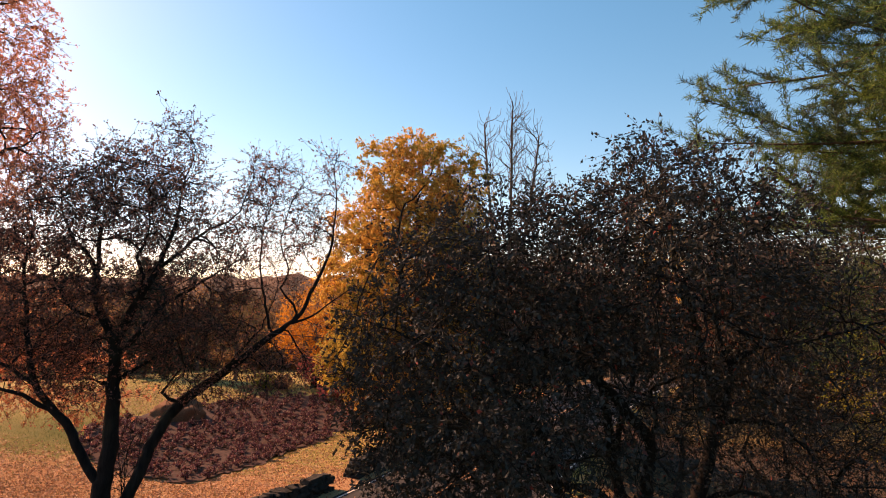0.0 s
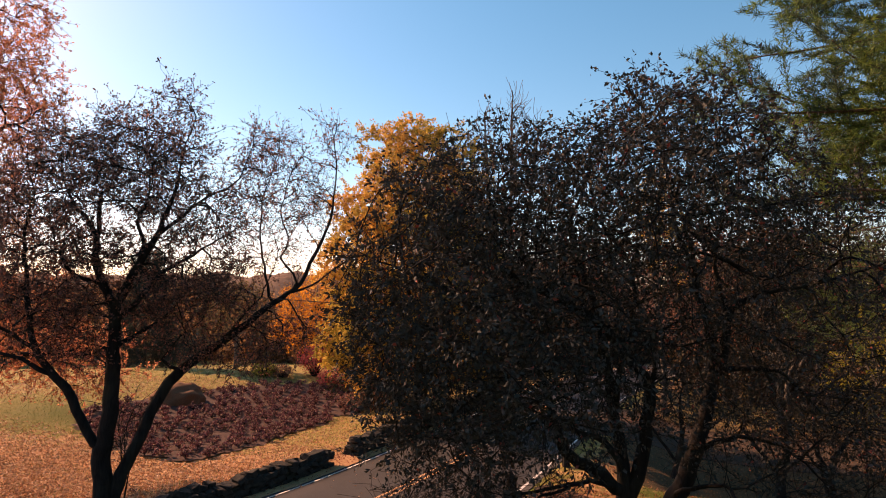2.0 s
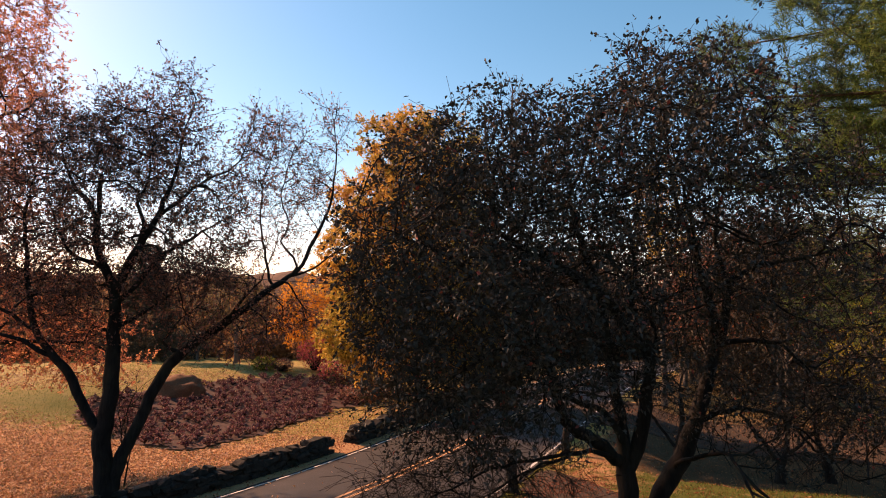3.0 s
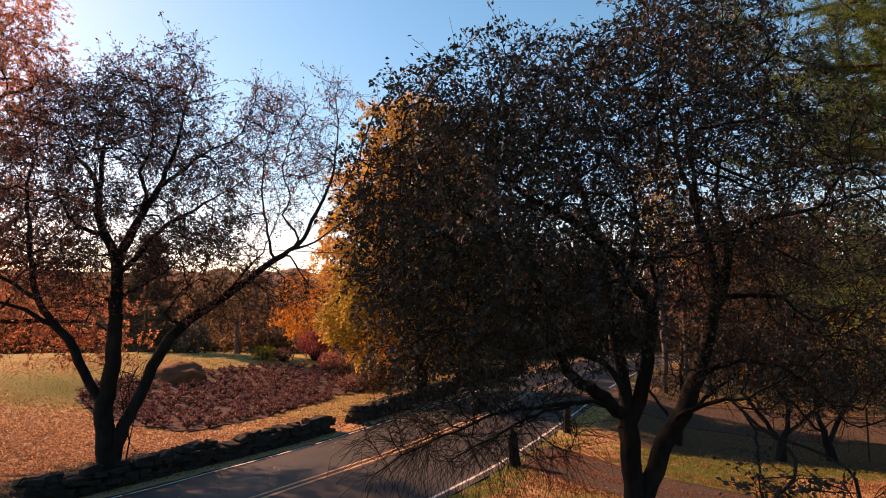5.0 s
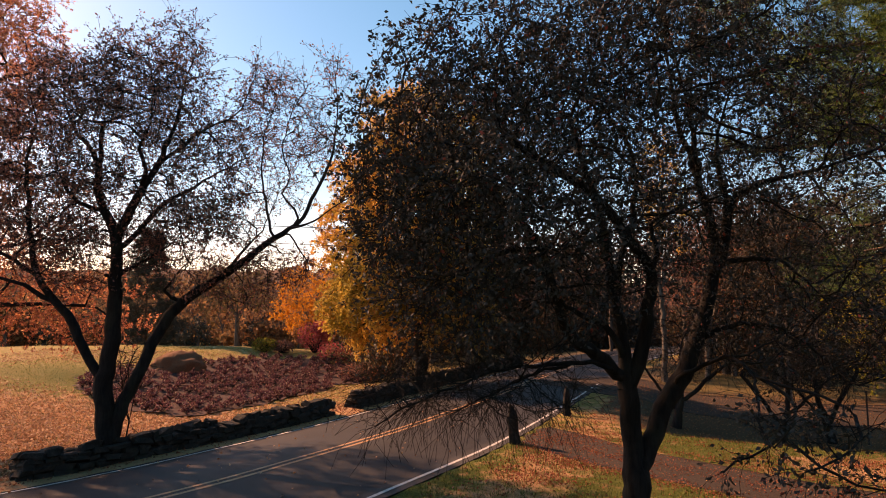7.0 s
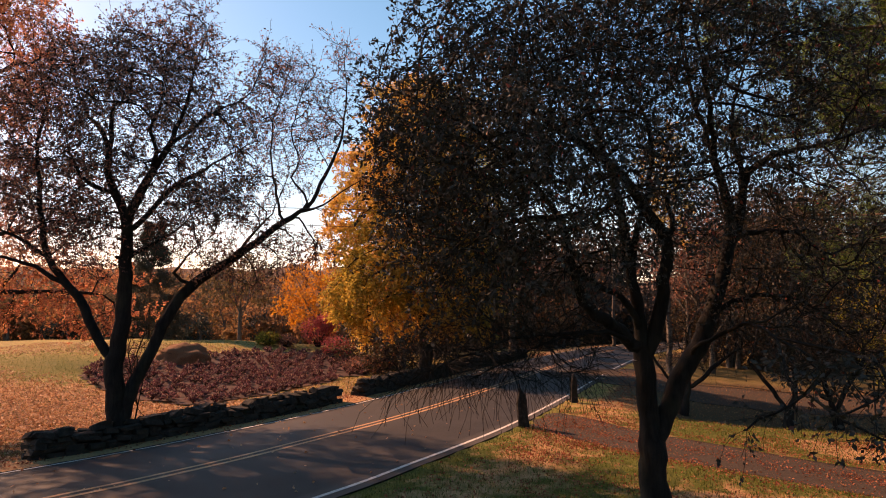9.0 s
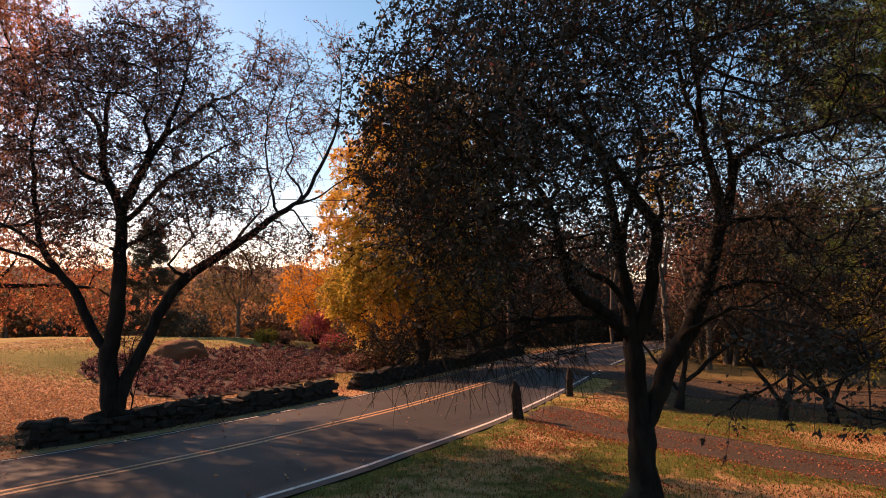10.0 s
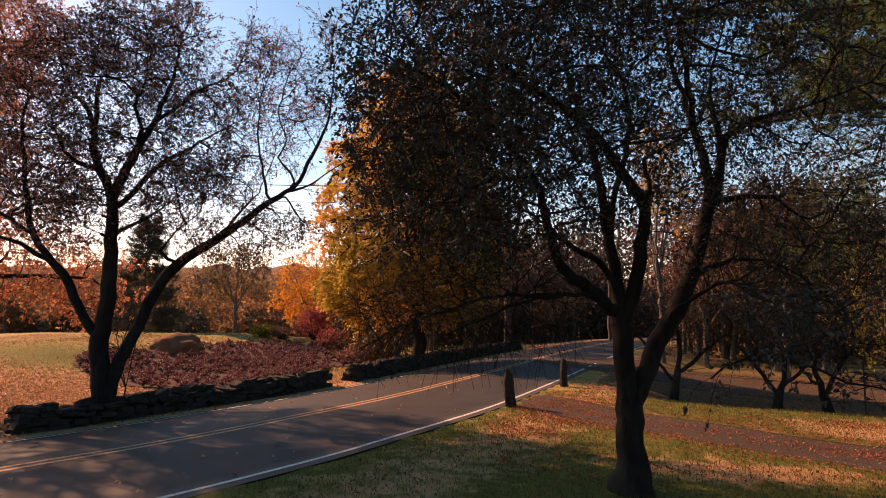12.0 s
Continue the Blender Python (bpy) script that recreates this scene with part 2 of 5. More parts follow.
def unit(v):
    return v / np.maximum(np.linalg.norm(v, axis=-1, keepdims=True), 1e-9)


def spline(points, step):
    """A smooth line through the points, at about even steps."""
    p = np.asarray(points, dtype=float)
    p = np.vstack([2 * p[0] - p[1], p, 2 * p[-1] - p[-2]])
    out = []
    for i in range(1, len(p) - 2):
        n = max(1, int(round(np.linalg.norm(p[i + 1] - p[i]) / step)))
        for k in range(n):
            t = k / n
            out.append(0.5 * (2 * p[i] + (p[i + 1] - p[i - 1]) * t + (2 * p[i - 1] - 5 * p[i] + 4 * p[i + 1] - p[i + 2]) * t ** 2
                              + (3 * p[i] - p[i - 1] - 3 * p[i + 1] + p[i + 2]) * t ** 3))
    out.append(p[-2])
    return np.array(out)


def tubes(pos, par, rad, use, sides):
    """Tapered tubes along a tree of nodes, for the segments that end in the nodes in use."""
    idx = np.where(use & (par >= 0))[0]
    if not len(idx):
        return np.zeros((0, 3)), np.zeros((0, 4), int)
    n = len(pos)
    seg = np.zeros((n, 3))
    seg[par >= 0] = unit(pos[par >= 0] - pos[par[par >= 0]])
    main = np.full(n, -1)
    for i in idx[np.argsort(rad[idx])]:
        main[par[i]] = i
    for i in np.where(par < 0)[0]:
        seg[i] = seg[main[i]] if main[i] >= 0 else (0, 0, 1)
    ang = np.arange(sides) * 2 * np.pi / sides

    def rings(at, way, r):
        ref = np.where(np.abs(way[:, 1:2]) > 0.9, [[1.0, 0.1, 0.2]], [[0.2, 1.0, 0.1]])
        u = unit(np.cross(way, ref))
        v = np.cross(way, u)
        return at[:, None] + r[:, None, None] * (np.cos(ang)[None, :, None] * u[:, None] + np.sin(ang)[None, :, None] * v[:, None])

    flow = seg.copy()
    has = main >= 0
    flow[has] = unit(seg[has] + seg[main[has]])
    keep = np.unique(np.concatenate([idx, par[idx]]))
    slot = np.full(n, -1)
    slot[keep] = np.arange(len(keep))
    v1 = rings(pos[keep], flow[keep], rad[keep])
    inuse = use.copy()
    inuse[par < 0] = True
    side = idx[(main[par[idx]] != idx) | ~inuse[par[idx]]]
    v2 = rings(pos[par[side]], seg[side], rad[side] * 1.05) if len(side) else np.zeros((0, sides, 3))
    start = slot[par].copy()
    start[side] = len(keep) + np.arange(len(side))
    a, b = start[idx] * sides, slot[idx] * sides
    k = np.arange(sides)
    k2 = (k + 1) % sides
    quads = np.stack([a[:, None] + k, a[:, None] + k2, b[:, None] + k2, b[:, None] + k], axis=-1).reshape(-1, 4)
    return np.concatenate([v1.reshape(-1, 3), v2.reshape(-1, 3)]), quads


def leaf_cloud(at, way, size, rng, width=0.55, fold=0.15):
    """Folded leaves with their stalks at the points given, pointing along way."""
    n = len(at)
    way = unit(way)
    side = unit(np.cross(way, rng.normal(size=(n, 3))))
    up = np.cross(side, way)
    ln = size * rng.uniform(0.65, 1.25, (n, 1))
    mid = at + way * ln * 0.45
    v = np.stack([at, mid + side * ln * width * 0.5 + up * ln * fold, at + way * ln, mid - side * ln * width * 0.5 + up * ln * fold], axis=1)
    b = np.arange(n)[:, None] * 4
    return v.reshape(-1, 3), np.concatenate([b + [0, 1, 2], b + [0, 2, 3]])


def blob_points(blobs, rng):
    """Points in ellipsoids: (centre, radii, count)."""
    out = []
    for c, r, n in blobs:
        d = unit(rng.normal(size=(n, 3))) * rng.uniform(0.12, 1, (n, 1)) ** 0.42
        out.append(np.array(c) + d * np.array(r))
    return np.concatenate(out)


def colonize(limbs, targets, step, reach, kill, rng, droop=0.0, most=24000, coarse=0.1):
    """Grow boughs from hand-set limbs towards a few far targets, then fine branches towards all. Gives places, parents and the limb of each node."""
    pos, par, lid = [], [], []
    for num, line in enumerate(limbs):
        pts = spline(line, step)
        last = -1
        if pos:
            last = int(np.argmin(((np.array(pos) - pts[0]) ** 2).sum(1)))
            pts = pts[1:]
        for k, p in enumerate(pts):
            pos.append(p + (rng.normal(size=3) * 0.07 * step if k else 0))
            par.append(last)
            lid.append(num)
            last = len(pos) - 1
    pos, par, lid = np.array(pos), np.array(par), np.array(lid)
    few = rng.random(len(targets)) < coarse
    phase = 0
    for goals, far, near in ((targets[few], reach * 2.6, kill * 2.2), (targets, reach, kill)):
        near_d, near_i = np.full(len(goals), 1e9), np.zeros(len(goals), int)

        def update(first):
            for a in range(0, len(goals), 2000):
                d = ((goals[a:a + 2000, None] - pos[None, first:]) ** 2).sum(-1)
                j = d.argmin(1)
                dj = np.sqrt(d[np.arange(len(j)), j])
                better = dj < near_d[a:a + 2000]
                near_d[a:a + 2000][better] = dj[better]
                near_i[a:a + 2000][better] = j[better] + first
        for a in range(0, len(pos), 1500):
            whole = pos
            pos = whole[:a + 1500]
            update(a)
            pos = whole
        kids = np.zeros(most * 3, int)
        for it in range(140):
            live = (near_d < far) & (near_d > near)
            if not live.any() or len(pos) > most:
                break
            src, inv = np.unique(near_i[live], return_inverse=True)
            pull = np.zeros((len(src), 3))
            np.add.at(pull, inv, unit(goals[live] - pos[near_i[live]]))
            ok = kids[src] < 3
            if not ok.any():
                break
            src, pull = src[ok], pull[ok]
            back = pos[src] - pos[np.maximum(par[src], 0)]
            way = unit(unit(pull) + 0.35 * unit(back) + rng.normal(size=pull.shape) * 0.2 + np.array([0, 0, -droop]))
            first = len(pos)
            pos = np.concatenate([pos, pos[src] + way * step])
            par = np.concatenate([par, src])
            lid = np.concatenate([lid, lid[src]])
            kids[src] += 1
            update(first)
            near_d[near_d <= near] = -1
        if not phase:
            phase = len(pos)
    return pos, par, lid, phase


def radii(pos, par, base, tip, phase):
    """Thickness by what each node carries; boughs carry some weight of their own, which tapers them."""
    n = len(pos)
    has_kid = np.zeros(n, bool)
    has_kid[par[par >= 0]] = True
    load = (~has_kid).astype(float)
    load[:phase] += 1.1
    for i in range(n - 1, 0, -1):
        load[par[i]] += load[i]
    power = math.log(base / tip) / math.log(max(load[0], 2.0))
    return tip * np.maximum(load, 1) ** power, ~has_kid


def twig_lines(at, way, count, length, rng, droop):
    """Thin side shoots of three segments each, as nodes and parents."""
    i = np.repeat(np.arange(len(at)), count)
    d = unit(unit(way[i]) * 0.7 + rng.normal(size=(len(i), 3)) * 0.6)
    ln = length * rng.uniform(0.5, 1.3, (len(i), 1)) / 3
    p0 = at[i]
    p1 = p0 + d * ln
    d2 = unit(d + rng.normal(size=d.shape) * 0.25 + [0, 0, -droop])
    p2 = p1 + d2 * ln
    d3 = unit(d2 + rng.normal(size=d.shape) * 0.25 + [0, 0, -droop])
    p3 = p2 + d3 * ln
    n = len(i)
    pos = np.concatenate([p0, p1, p2, p3])
    par = np.concatenate([np.full(n, -1), np.arange(3 * n)])
    return pos, par, np.stack([p1, p2, p3], 1), np.stack([d, d2, d3], 1)


def tree(name, label, base, limbs, blobs, trunk_r, leaf, leaf_mat, bark, seed, step=0.3, reach=2.2, kill=0.45, tip=0.006, droop=0.0,
         twigs=2, twig_len=0.45, per_twig=4, leaf_size=0.09, bare=0.0, thick=0.035, twig_r=0.004, sides=9, flare=1.35, group="", twig_droop=0.12, clear=None, limb_r={}, limb_cap={}, hang=None):
    """A tree with its trunk and limbs, twigs and leaf crown, from limb lines (relative to the base) and crown ellipsoids."""
    rng = np.random.default_rng(seed)
    pos, par, lid, phase = colonize(limbs, blob_points(blobs, rng), step, reach, kill, rng, droop)
    rad, ends = radii(pos, par, trunk_r, tip, phase)
    for num, (r0, r1) in limb_r.items():
        own = np.where((lid == num) & (np.arange(len(pos)) < sum(len(spline(ln, step)) for ln in limbs)))[0]
        taper = r1 + (r0 - r1) * np.linspace(1, 0, len(own)) ** 1.5
        rad[own] = np.clip(rad[own], taper * 0.95, taper * 1.25)
    for num, most in limb_cap.items():
        rad[lid == num] = np.minimum(rad[lid == num], most)
    for i in range(1, len(pos)):
        rad[i] = min(rad[i], rad[par[i]]) if par[i] >= 0 else rad[i]
    low = pos[:, 2] < 0.7
    rad[low] *= 1 + (flare - 1) * (1 - np.maximum(pos[low, 2], 0) / 0.7) ** 2
    root = thing(name, base, label, "tree", group)
    big = rad > thick
    for num in range(len(limbs)):
        v, f = tubes(pos, par, rad, big & (lid == num), sides)
        if len(f):
            part_np("limb" if num else "trunk", v, [f], bark, root, smooth=True)
    v, f = tubes(pos, par, rad, ~big, 4)
    tagged(part_np("branchwork", v, [f], bark, root, smooth=True), kind="stuff")
    fine = np.where((rad < tip * 2.6) & (par >= 0))[0]
    way = pos[fine] - pos[par[fine]]
    tp, tq, joints, ways = twig_lines(pos[fine], way, twigs, twig_len, rng, twig_droop)
    if hang is not None:
        sel = fine[hang(pos[fine])]
        hp, hq, hj, hw = twig_lines(pos[sel], pos[sel] - pos[par[sel]], 7, 0.75, rng, 0.36)
        tq = np.concatenate([tq, np.where(hq >= 0, hq + len(tp), -1)])
        tp = np.concatenate([tp, hp])
    tr = np.full(len(tp), twig_r)
    v, f = tubes(tp, tq, tr, np.ones(len(tp), bool), 3)
    tagged(part_np("twiggery", v, [f], bark, root), kind="stuff")
    keep = rng.random(len(joints)) > bare
    joints, ways = joints[keep].reshape(-1, 3), ways[keep].reshape(-1, 3)
    i = rng.integers(0, len(joints), int(len(joints) / 3 * per_twig))
    at = joints[i] + rng.normal(size=(len(i), 3)) * leaf_size * 0.4
    wy = unit(ways[i]) + rng.normal(size=(len(i), 3)) * 0.8 + [0, 0, -0.25]
    if clear is not None:
        ok = clear(at)
        at, wy = at[ok], wy[ok]
    v, f = leaf_cloud(at, wy, leaf_size, rng)
    tagged(part_np("crown", v, [f], leaf_mat, root, leaf), kind="stuff")
    return root


# ---- the ground ----
ROAD = spline([(-34, -24), (-20.5, -8), (-13.2, 1.8), (-9.3, 7.3), (-7.16, 10.2), (-6.0, 11.6), (-4.67, 13.4), (-3.8, 14.8), (-2.77, 16.45), (-1.46, 18.7), (0.28, 22.2), (2.6, 27.2), (4.0, 30.4),
               (6.3, 35.4), (9.6, 42), (14, 49.5), (21, 57.5), (32, 65), (48, 72)], 0.5)
ROAD_T = unit(np.gradient(ROAD, axis=0))
ROAD_N = np.stack([-ROAD_T[:, 1], ROAD_T[:, 0]], 1)      # to the field's side
HALF = 3.2                                                # to the white lines
EDGE = 3.45


def road_side(x, y):
    """Distance from the road's centre line, positive on the field's side."""
    p = np.stack([np.ravel(x), np.ravel(y)], 1)
    out = np.empty(len(p))
    for a in range(0, len(p), 8000):
        d = p[a:a + 8000, None] - ROAD[None]
        j = (d ** 2).sum(-1).argmin(1)
        k = np.arange(len(j))
        dist = np.sqrt((d[k, j] ** 2).sum(-1))
        out[a:a + 8000] = dist * np.sign((d[k, j] * ROAD_N[j]).sum(-1))
    return out.reshape(np.shape(x))


def smooth(a, b, v):
    t = np.clip((v - a) / (b - a), 0, 1)
    return t * t * (3 - 2 * t)


def road_height(s):
    return 0.05 - np.where(s > 0, 0.19, 0.05) * np.clip(np.abs(s) / HALF, 0, 1.1) ** 1.3


BANK = ((4.8, 20.4), (7.0, 18.9), (9.0, 18.4), (12.0, 18.1), (30.0, 15.0))
FIELD = ((3.4, -0.14), (4.5, -0.16), (6.5, -0.38), (9.0, -0.70), (11.0, -0.82), (14.0, -0.62), (18.0, -0.16), (21.0, 0.28), (24.5, 0.56), (33.0, 0.62), (60.0, 0.0), (200.0, 0.0))      # from the road out: a swale, then a low crest


def bank_line(x):
    return np.interp(x, [b[0] for b in BANK], [b[1] for b in BANK])


def height(x, y):
    x, y = np.asarray(x, float), np.asarray(y, float)
    s = road_side(x, y)
    field = np.interp(s, [f[0] for f in FIELD], [f[1] for f in FIELD]) - 1.8 * smooth(46.5, 58.0, y) * smooth(12, 22, s)
    right = -0.035 - 0.32 * smooth(5.5, 14.5, -s) - 0.48 * smooth(0.0, 1.2, y - bank_line(x)) * smooth(4.2, 7.0, x) * smooth(5.0, 8.0, -s)
    z = np.where(s > 0, field, right)
    inside = np.abs(s) < EDGE
    z = np.where(inside, road_height(s), z)
    bumps = 0.03 * np.sin(x * 0.9 + 1.3 * np.sin(y * 0.5)) * np.cos(y * 0.8)
    return z + np.where(np.abs(s) > EDGE + 0.4, bumps, 0)


def spot(x, y):
    return float(height(np.array([x]), np.array([y]))[0])


def graded(lo, hi, fine_lo, fine_hi, step):
    a = list(np.arange(fine_lo, fine_hi + 1e-6, step))
    d, v = step, fine_hi
    while v < hi:
        d *= 1.22
        v += d
        a.append(min(v, hi))
    d, v, b = step, fine_lo, []
    while v > lo:
        d *= 1.22
        v -= d
        b.append(max(v, lo))
    return np.array(sorted(set(b[::-1] + a)))


def litter_at(x, y):
    """How thickly leaves lie on the ground, 0 to 1."""
    s = road_side(x, y)
    near_left = np.exp(-(((x + 14) / 10.0) ** 2 + ((y - 18) / 8.0) ** 2))
    verge = np.exp(-((s - 4.0) / 0.7) ** 2) + 0.5 * np.exp(-((s + 5.2) / 1.2) ** 2)
    red = np.exp(-(((x - 11.5) / 2.6) ** 2 + ((y - 16.0) / 1.2) ** 2)) + 0.9 * np.exp(-(((x - 5.6) / 2.2) ** 2 + ((y - 11.4) / 0.6) ** 2))
    green = np.exp(-(((x + 18.5) / 5.0) ** 2 + ((y - 30.0) / 3.5) ** 2))
    return np.clip(np.where(s > 3.4, near_left * 0.95 + 0.15 - 0.35 * green, 0.13) + 0.6 * verge + 0.6 * red, 0, 1)


gx, gy = graded(-1500, 1500, -30, 24, 0.4), graded(-400, 2500, 4, 56, 0.4)
X, Y = np.meshgrid(gx, gy)
Z = height(X, Y) - np.where(np.abs(road_side(X, Y)) < EDGE - 0.1, 0.035, 0.0)
nx, ny = len(gx), len(gy)
a = (np.arange(ny - 1)[:, None] * nx + np.arange(nx - 1)[None]).ravel()
ground_mesh = np_mesh("ground", np.stack([X, Y, Z], -1), [np.stack([a, a + 1, a + nx + 1, a + nx], 1)], True)
ground_mesh.materials.append(LAWN)
at_l = ground_mesh.attributes.new("litter", "FLOAT", "POINT")
at_l.data.foreach_set("value", litter_at(X, Y).ravel().astype(np.float32))
# Ground painted dark for tree shade: below the bank and around the far road.
SHADED_FLOOR = 0.95 * smooth(0.2, 1.2, Y - bank_line(X)) * smooth(4.5, 7.0, X) * (1 - 0.35 * smooth(31, 34, Y)) * (road_side(X, Y) < -4.5)
SHADED_FLOOR = np.maximum(SHADED_FLOOR, 0.6 * smooth(4.2, 5.0, road_side(X, Y)) * smooth(-4.5, -2.5, X) * smooth(29, 32, Y) * (Y < 60))
SHADED_FLOOR = np.maximum(SHADED_FLOOR, 0.9 * smooth(56, 60, Y) * smooth(-9, -6, X))
at_w = ground_mesh.attributes.new("shaded_floor", "FLOAT", "POINT")
at_w.data.foreach_set("value", SHADED_FLOOR.ravel().astype(np.float32))
# Near lawn: green, darkened for its shade; plus a green field patch.
GREEN_SHADE = 0.95 * (road_side(X, Y) < 0) * (1 - smooth(19.0, 21.5, Y)) + 0.6 * np.exp(-(((X + 18.5) / 5.0) ** 2 + ((Y - 30.0) / 3.5) ** 2)) * 1.5 * (road_side(X, Y) > 0)
at_f = ground_mesh.attributes.new("green_shade_grass", "FLOAT", "POINT")
at_f.data.foreach_set("value", np.clip(GREEN_SHADE, 0, 1).ravel().astype(np.float32))
ground = tagged(new("ground", ground_mesh), "rolling lawn with dry grass and drifts of fallen leaves", "ground", kind="structure")


def ribbon(name, line, normals, offsets, material, lift, heights, parent=None, thick=0.0):
    """A strip along a line, between sideways offsets, at the height that heights gives for an offset."""
    offs = np.asarray(offsets)
    xy = line[:, None] + normals[:, None] * offs[None, :, None]
    z = heights(xy[..., 0], xy[..., 1], np.broadcast_to(offs, xy.shape[:2])) + lift
    v = np.concatenate([xy, z[..., None]], -1)
    n, k = len(line), len(offs)
    a = (np.arange(n - 1)[:, None] * k + np.arange(k - 1)[None]).ravel()
    f = [np.stack([a, a + k, a + k + 1, a + 1], 1)[:, ::-1]]
    v = v.reshape(-1, 3)
    if thick:
        low = v.copy()
        low[:, 2] -= thick
        m = len(v)
        e0 = np.arange(n - 1) * k
        e1 = e0 + k - 1
        f += [np.stack([e0, e0 + m, e0 + k + m, e0 + k], 1), np.stack([e1, e1 + k, e1 + k + m, e1 + m], 1)]
        v = np.concatenate([v, low])
    return part_np(name, v, f, material, parent, smooth=False)


road = ribbon("road", ROAD, ROAD_N, np.linspace(-EDGE, EDGE, 13), ASPHALT, 0.0, lambda x, y, s: road_height(s), None, 0.08)
tagged(road, "worn grey asphalt country road with cracks", "road", kind="structure")
for o0, o1, mat, nm in ((HALF - 0.045, HALF + 0.045, WHITE_PAINT, "edge_line"), (-HALF - 0.045, -HALF + 0.045, WHITE_PAINT, "edge_line"),
                        (0.07, 0.17, YELLOW_PAINT, "centre_line"), (-0.17, -0.07, YELLOW_PAINT, "centre_line")):
    ribbon(nm, ROAD, ROAD_N, (o0, o1), mat, 0.005, lambda x, y, s: road_height(s), road)


# ---- drive, flower bed, mound ----
DRIVE = spline([(2.2, 19.3), (3.0, 18.3), (4.2, 16.4), (6.0, 14.8), (8.2, 13.5), (11.5, 12.4), (18.0, 10.8), (30.0, 8.5)], 0.4)
DRIVE_T = unit(np.gradient(DRIVE, axis=0))
DRIVE_N = np.stack([-DRIVE_T[:, 1], DRIVE_T[:, 0]], 1)
drive = ribbon("gravel_drive", DRIVE, DRIVE_N, np.linspace(-1.15, 1.15, 8), GRAVEL, 0.004, lambda x, y, s: np.where(road_side(x, y) > -EDGE - 0.03, -0.12, height(x, y) + 0.02 * (1 - (s / 1.15) ** 2)), None, 0.06)
tagged(drive, "brown gravel drive strewn with leaves, leaving the road", "drive", kind="structure")
LOWER = spline([(7.2, 32.5), (9.0, 29.8), (12.5, 28.0), (18.0, 27.0), (34.0, 26.5)], 0.5)
LOWER_T = unit(np.gradient(LOWER, axis=0))
LOWER_N = np.stack([-LOWER_T[:, 1], LOWER_T[:, 0]], 1)
lower = ribbon("lower_path", LOWER, LOWER_N, np.linspace(-3.2, 3.2, 11), GRAVEL, 0.015, lambda x, y, s: height(x, y), None, 0.06)
tagged(lower, "broad leaf-strewn gravel path below the bank", "path", kind="structure")


BED = np.array([(-10.9, 24.2), (-9.1, 26.0), (-5.4, 36.0), (-3.6, 41.5), (-5.5, 45.0), (-9.0, 45.0), (-12.8, 42.0), (-17.0, 35.0), (-18.8, 30.5), (-17.4, 27.2)])


def bed_shape(x, y):
    """Positive inside the flower bed: the distance to its nearest side, with a wavy edge."""
    x, y = np.asarray(x, float), np.asarray(y, float)
    out = np.full(x.shape, 1e9)
    for a, b in zip(BED, np.roll(BED, -1, 0)):
        d = (b - a) / np.linalg.norm(b - a)
        out = np.minimum(out, d[0] * (y - a[1]) - d[1] * (x - a[0]))
    return out + 0.22 * np.sin(x * 1.7 + y) + 0.15 * np.sin(y * 2.3 - x)


bx, by = np.meshgrid(np.arange(-22, 0, 0.35), np.arange(22, 48, 0.35))
inside = bed_shape(bx, by) > 0
bz = height(bx, by) + 0.05 + 0.04 * np.sin(bx * 3.1) * np.cos(by * 2.7)
cells = np.where(inside[:-1, :-1] & inside[1:, :-1] & inside[:-1, 1:] & inside[1:, 1:])
q = cells[0] * bx.shape[1] + cells[1]
bed = part_np("flower_bed", np.stack([bx, by, bz], -1), [np.stack([q, q + 1, q + 1 + bx.shape[1], q + bx.shape[1]], 1)], SOIL, None, smooth=True)
tagged(bed, "dark bare soil of a long planted bed", "flower bed", kind="structure")


def mound(place, rx, ry, h, seed):
    """A heaped pile with an uneven crest."""
    bm = bmesh.new()
    bmesh.ops.create_icosphere(bm, subdivisions=4, radius=1.0)
    for v in bm.verts:
        n = noise.noise(v.co * 2.1 + Vector((seed, 0, 0))) * 0.18 + noise.noise(v.co * 6.0) * 0.11 + noise.noise(v.co * 15.0) * 0.09
        v.co = Vector((v.co.x * rx * (1 + n), v.co.y * ry * (1 + n), max(v.co.z, -0.25) * h * (1 + n * 1.4)))
    for f in bm.faces:
        f.smooth = True
    ob = part("mulch_mound", bm, MULCH)
    ob.location = place
    return tagged(ob, "heap of reddish brown mulch beside the bed", "mulch pile")


mound((-15.6, 34.6, spot(-15.6, 34.6)), 1.55, 1.3, 1.0, 3)


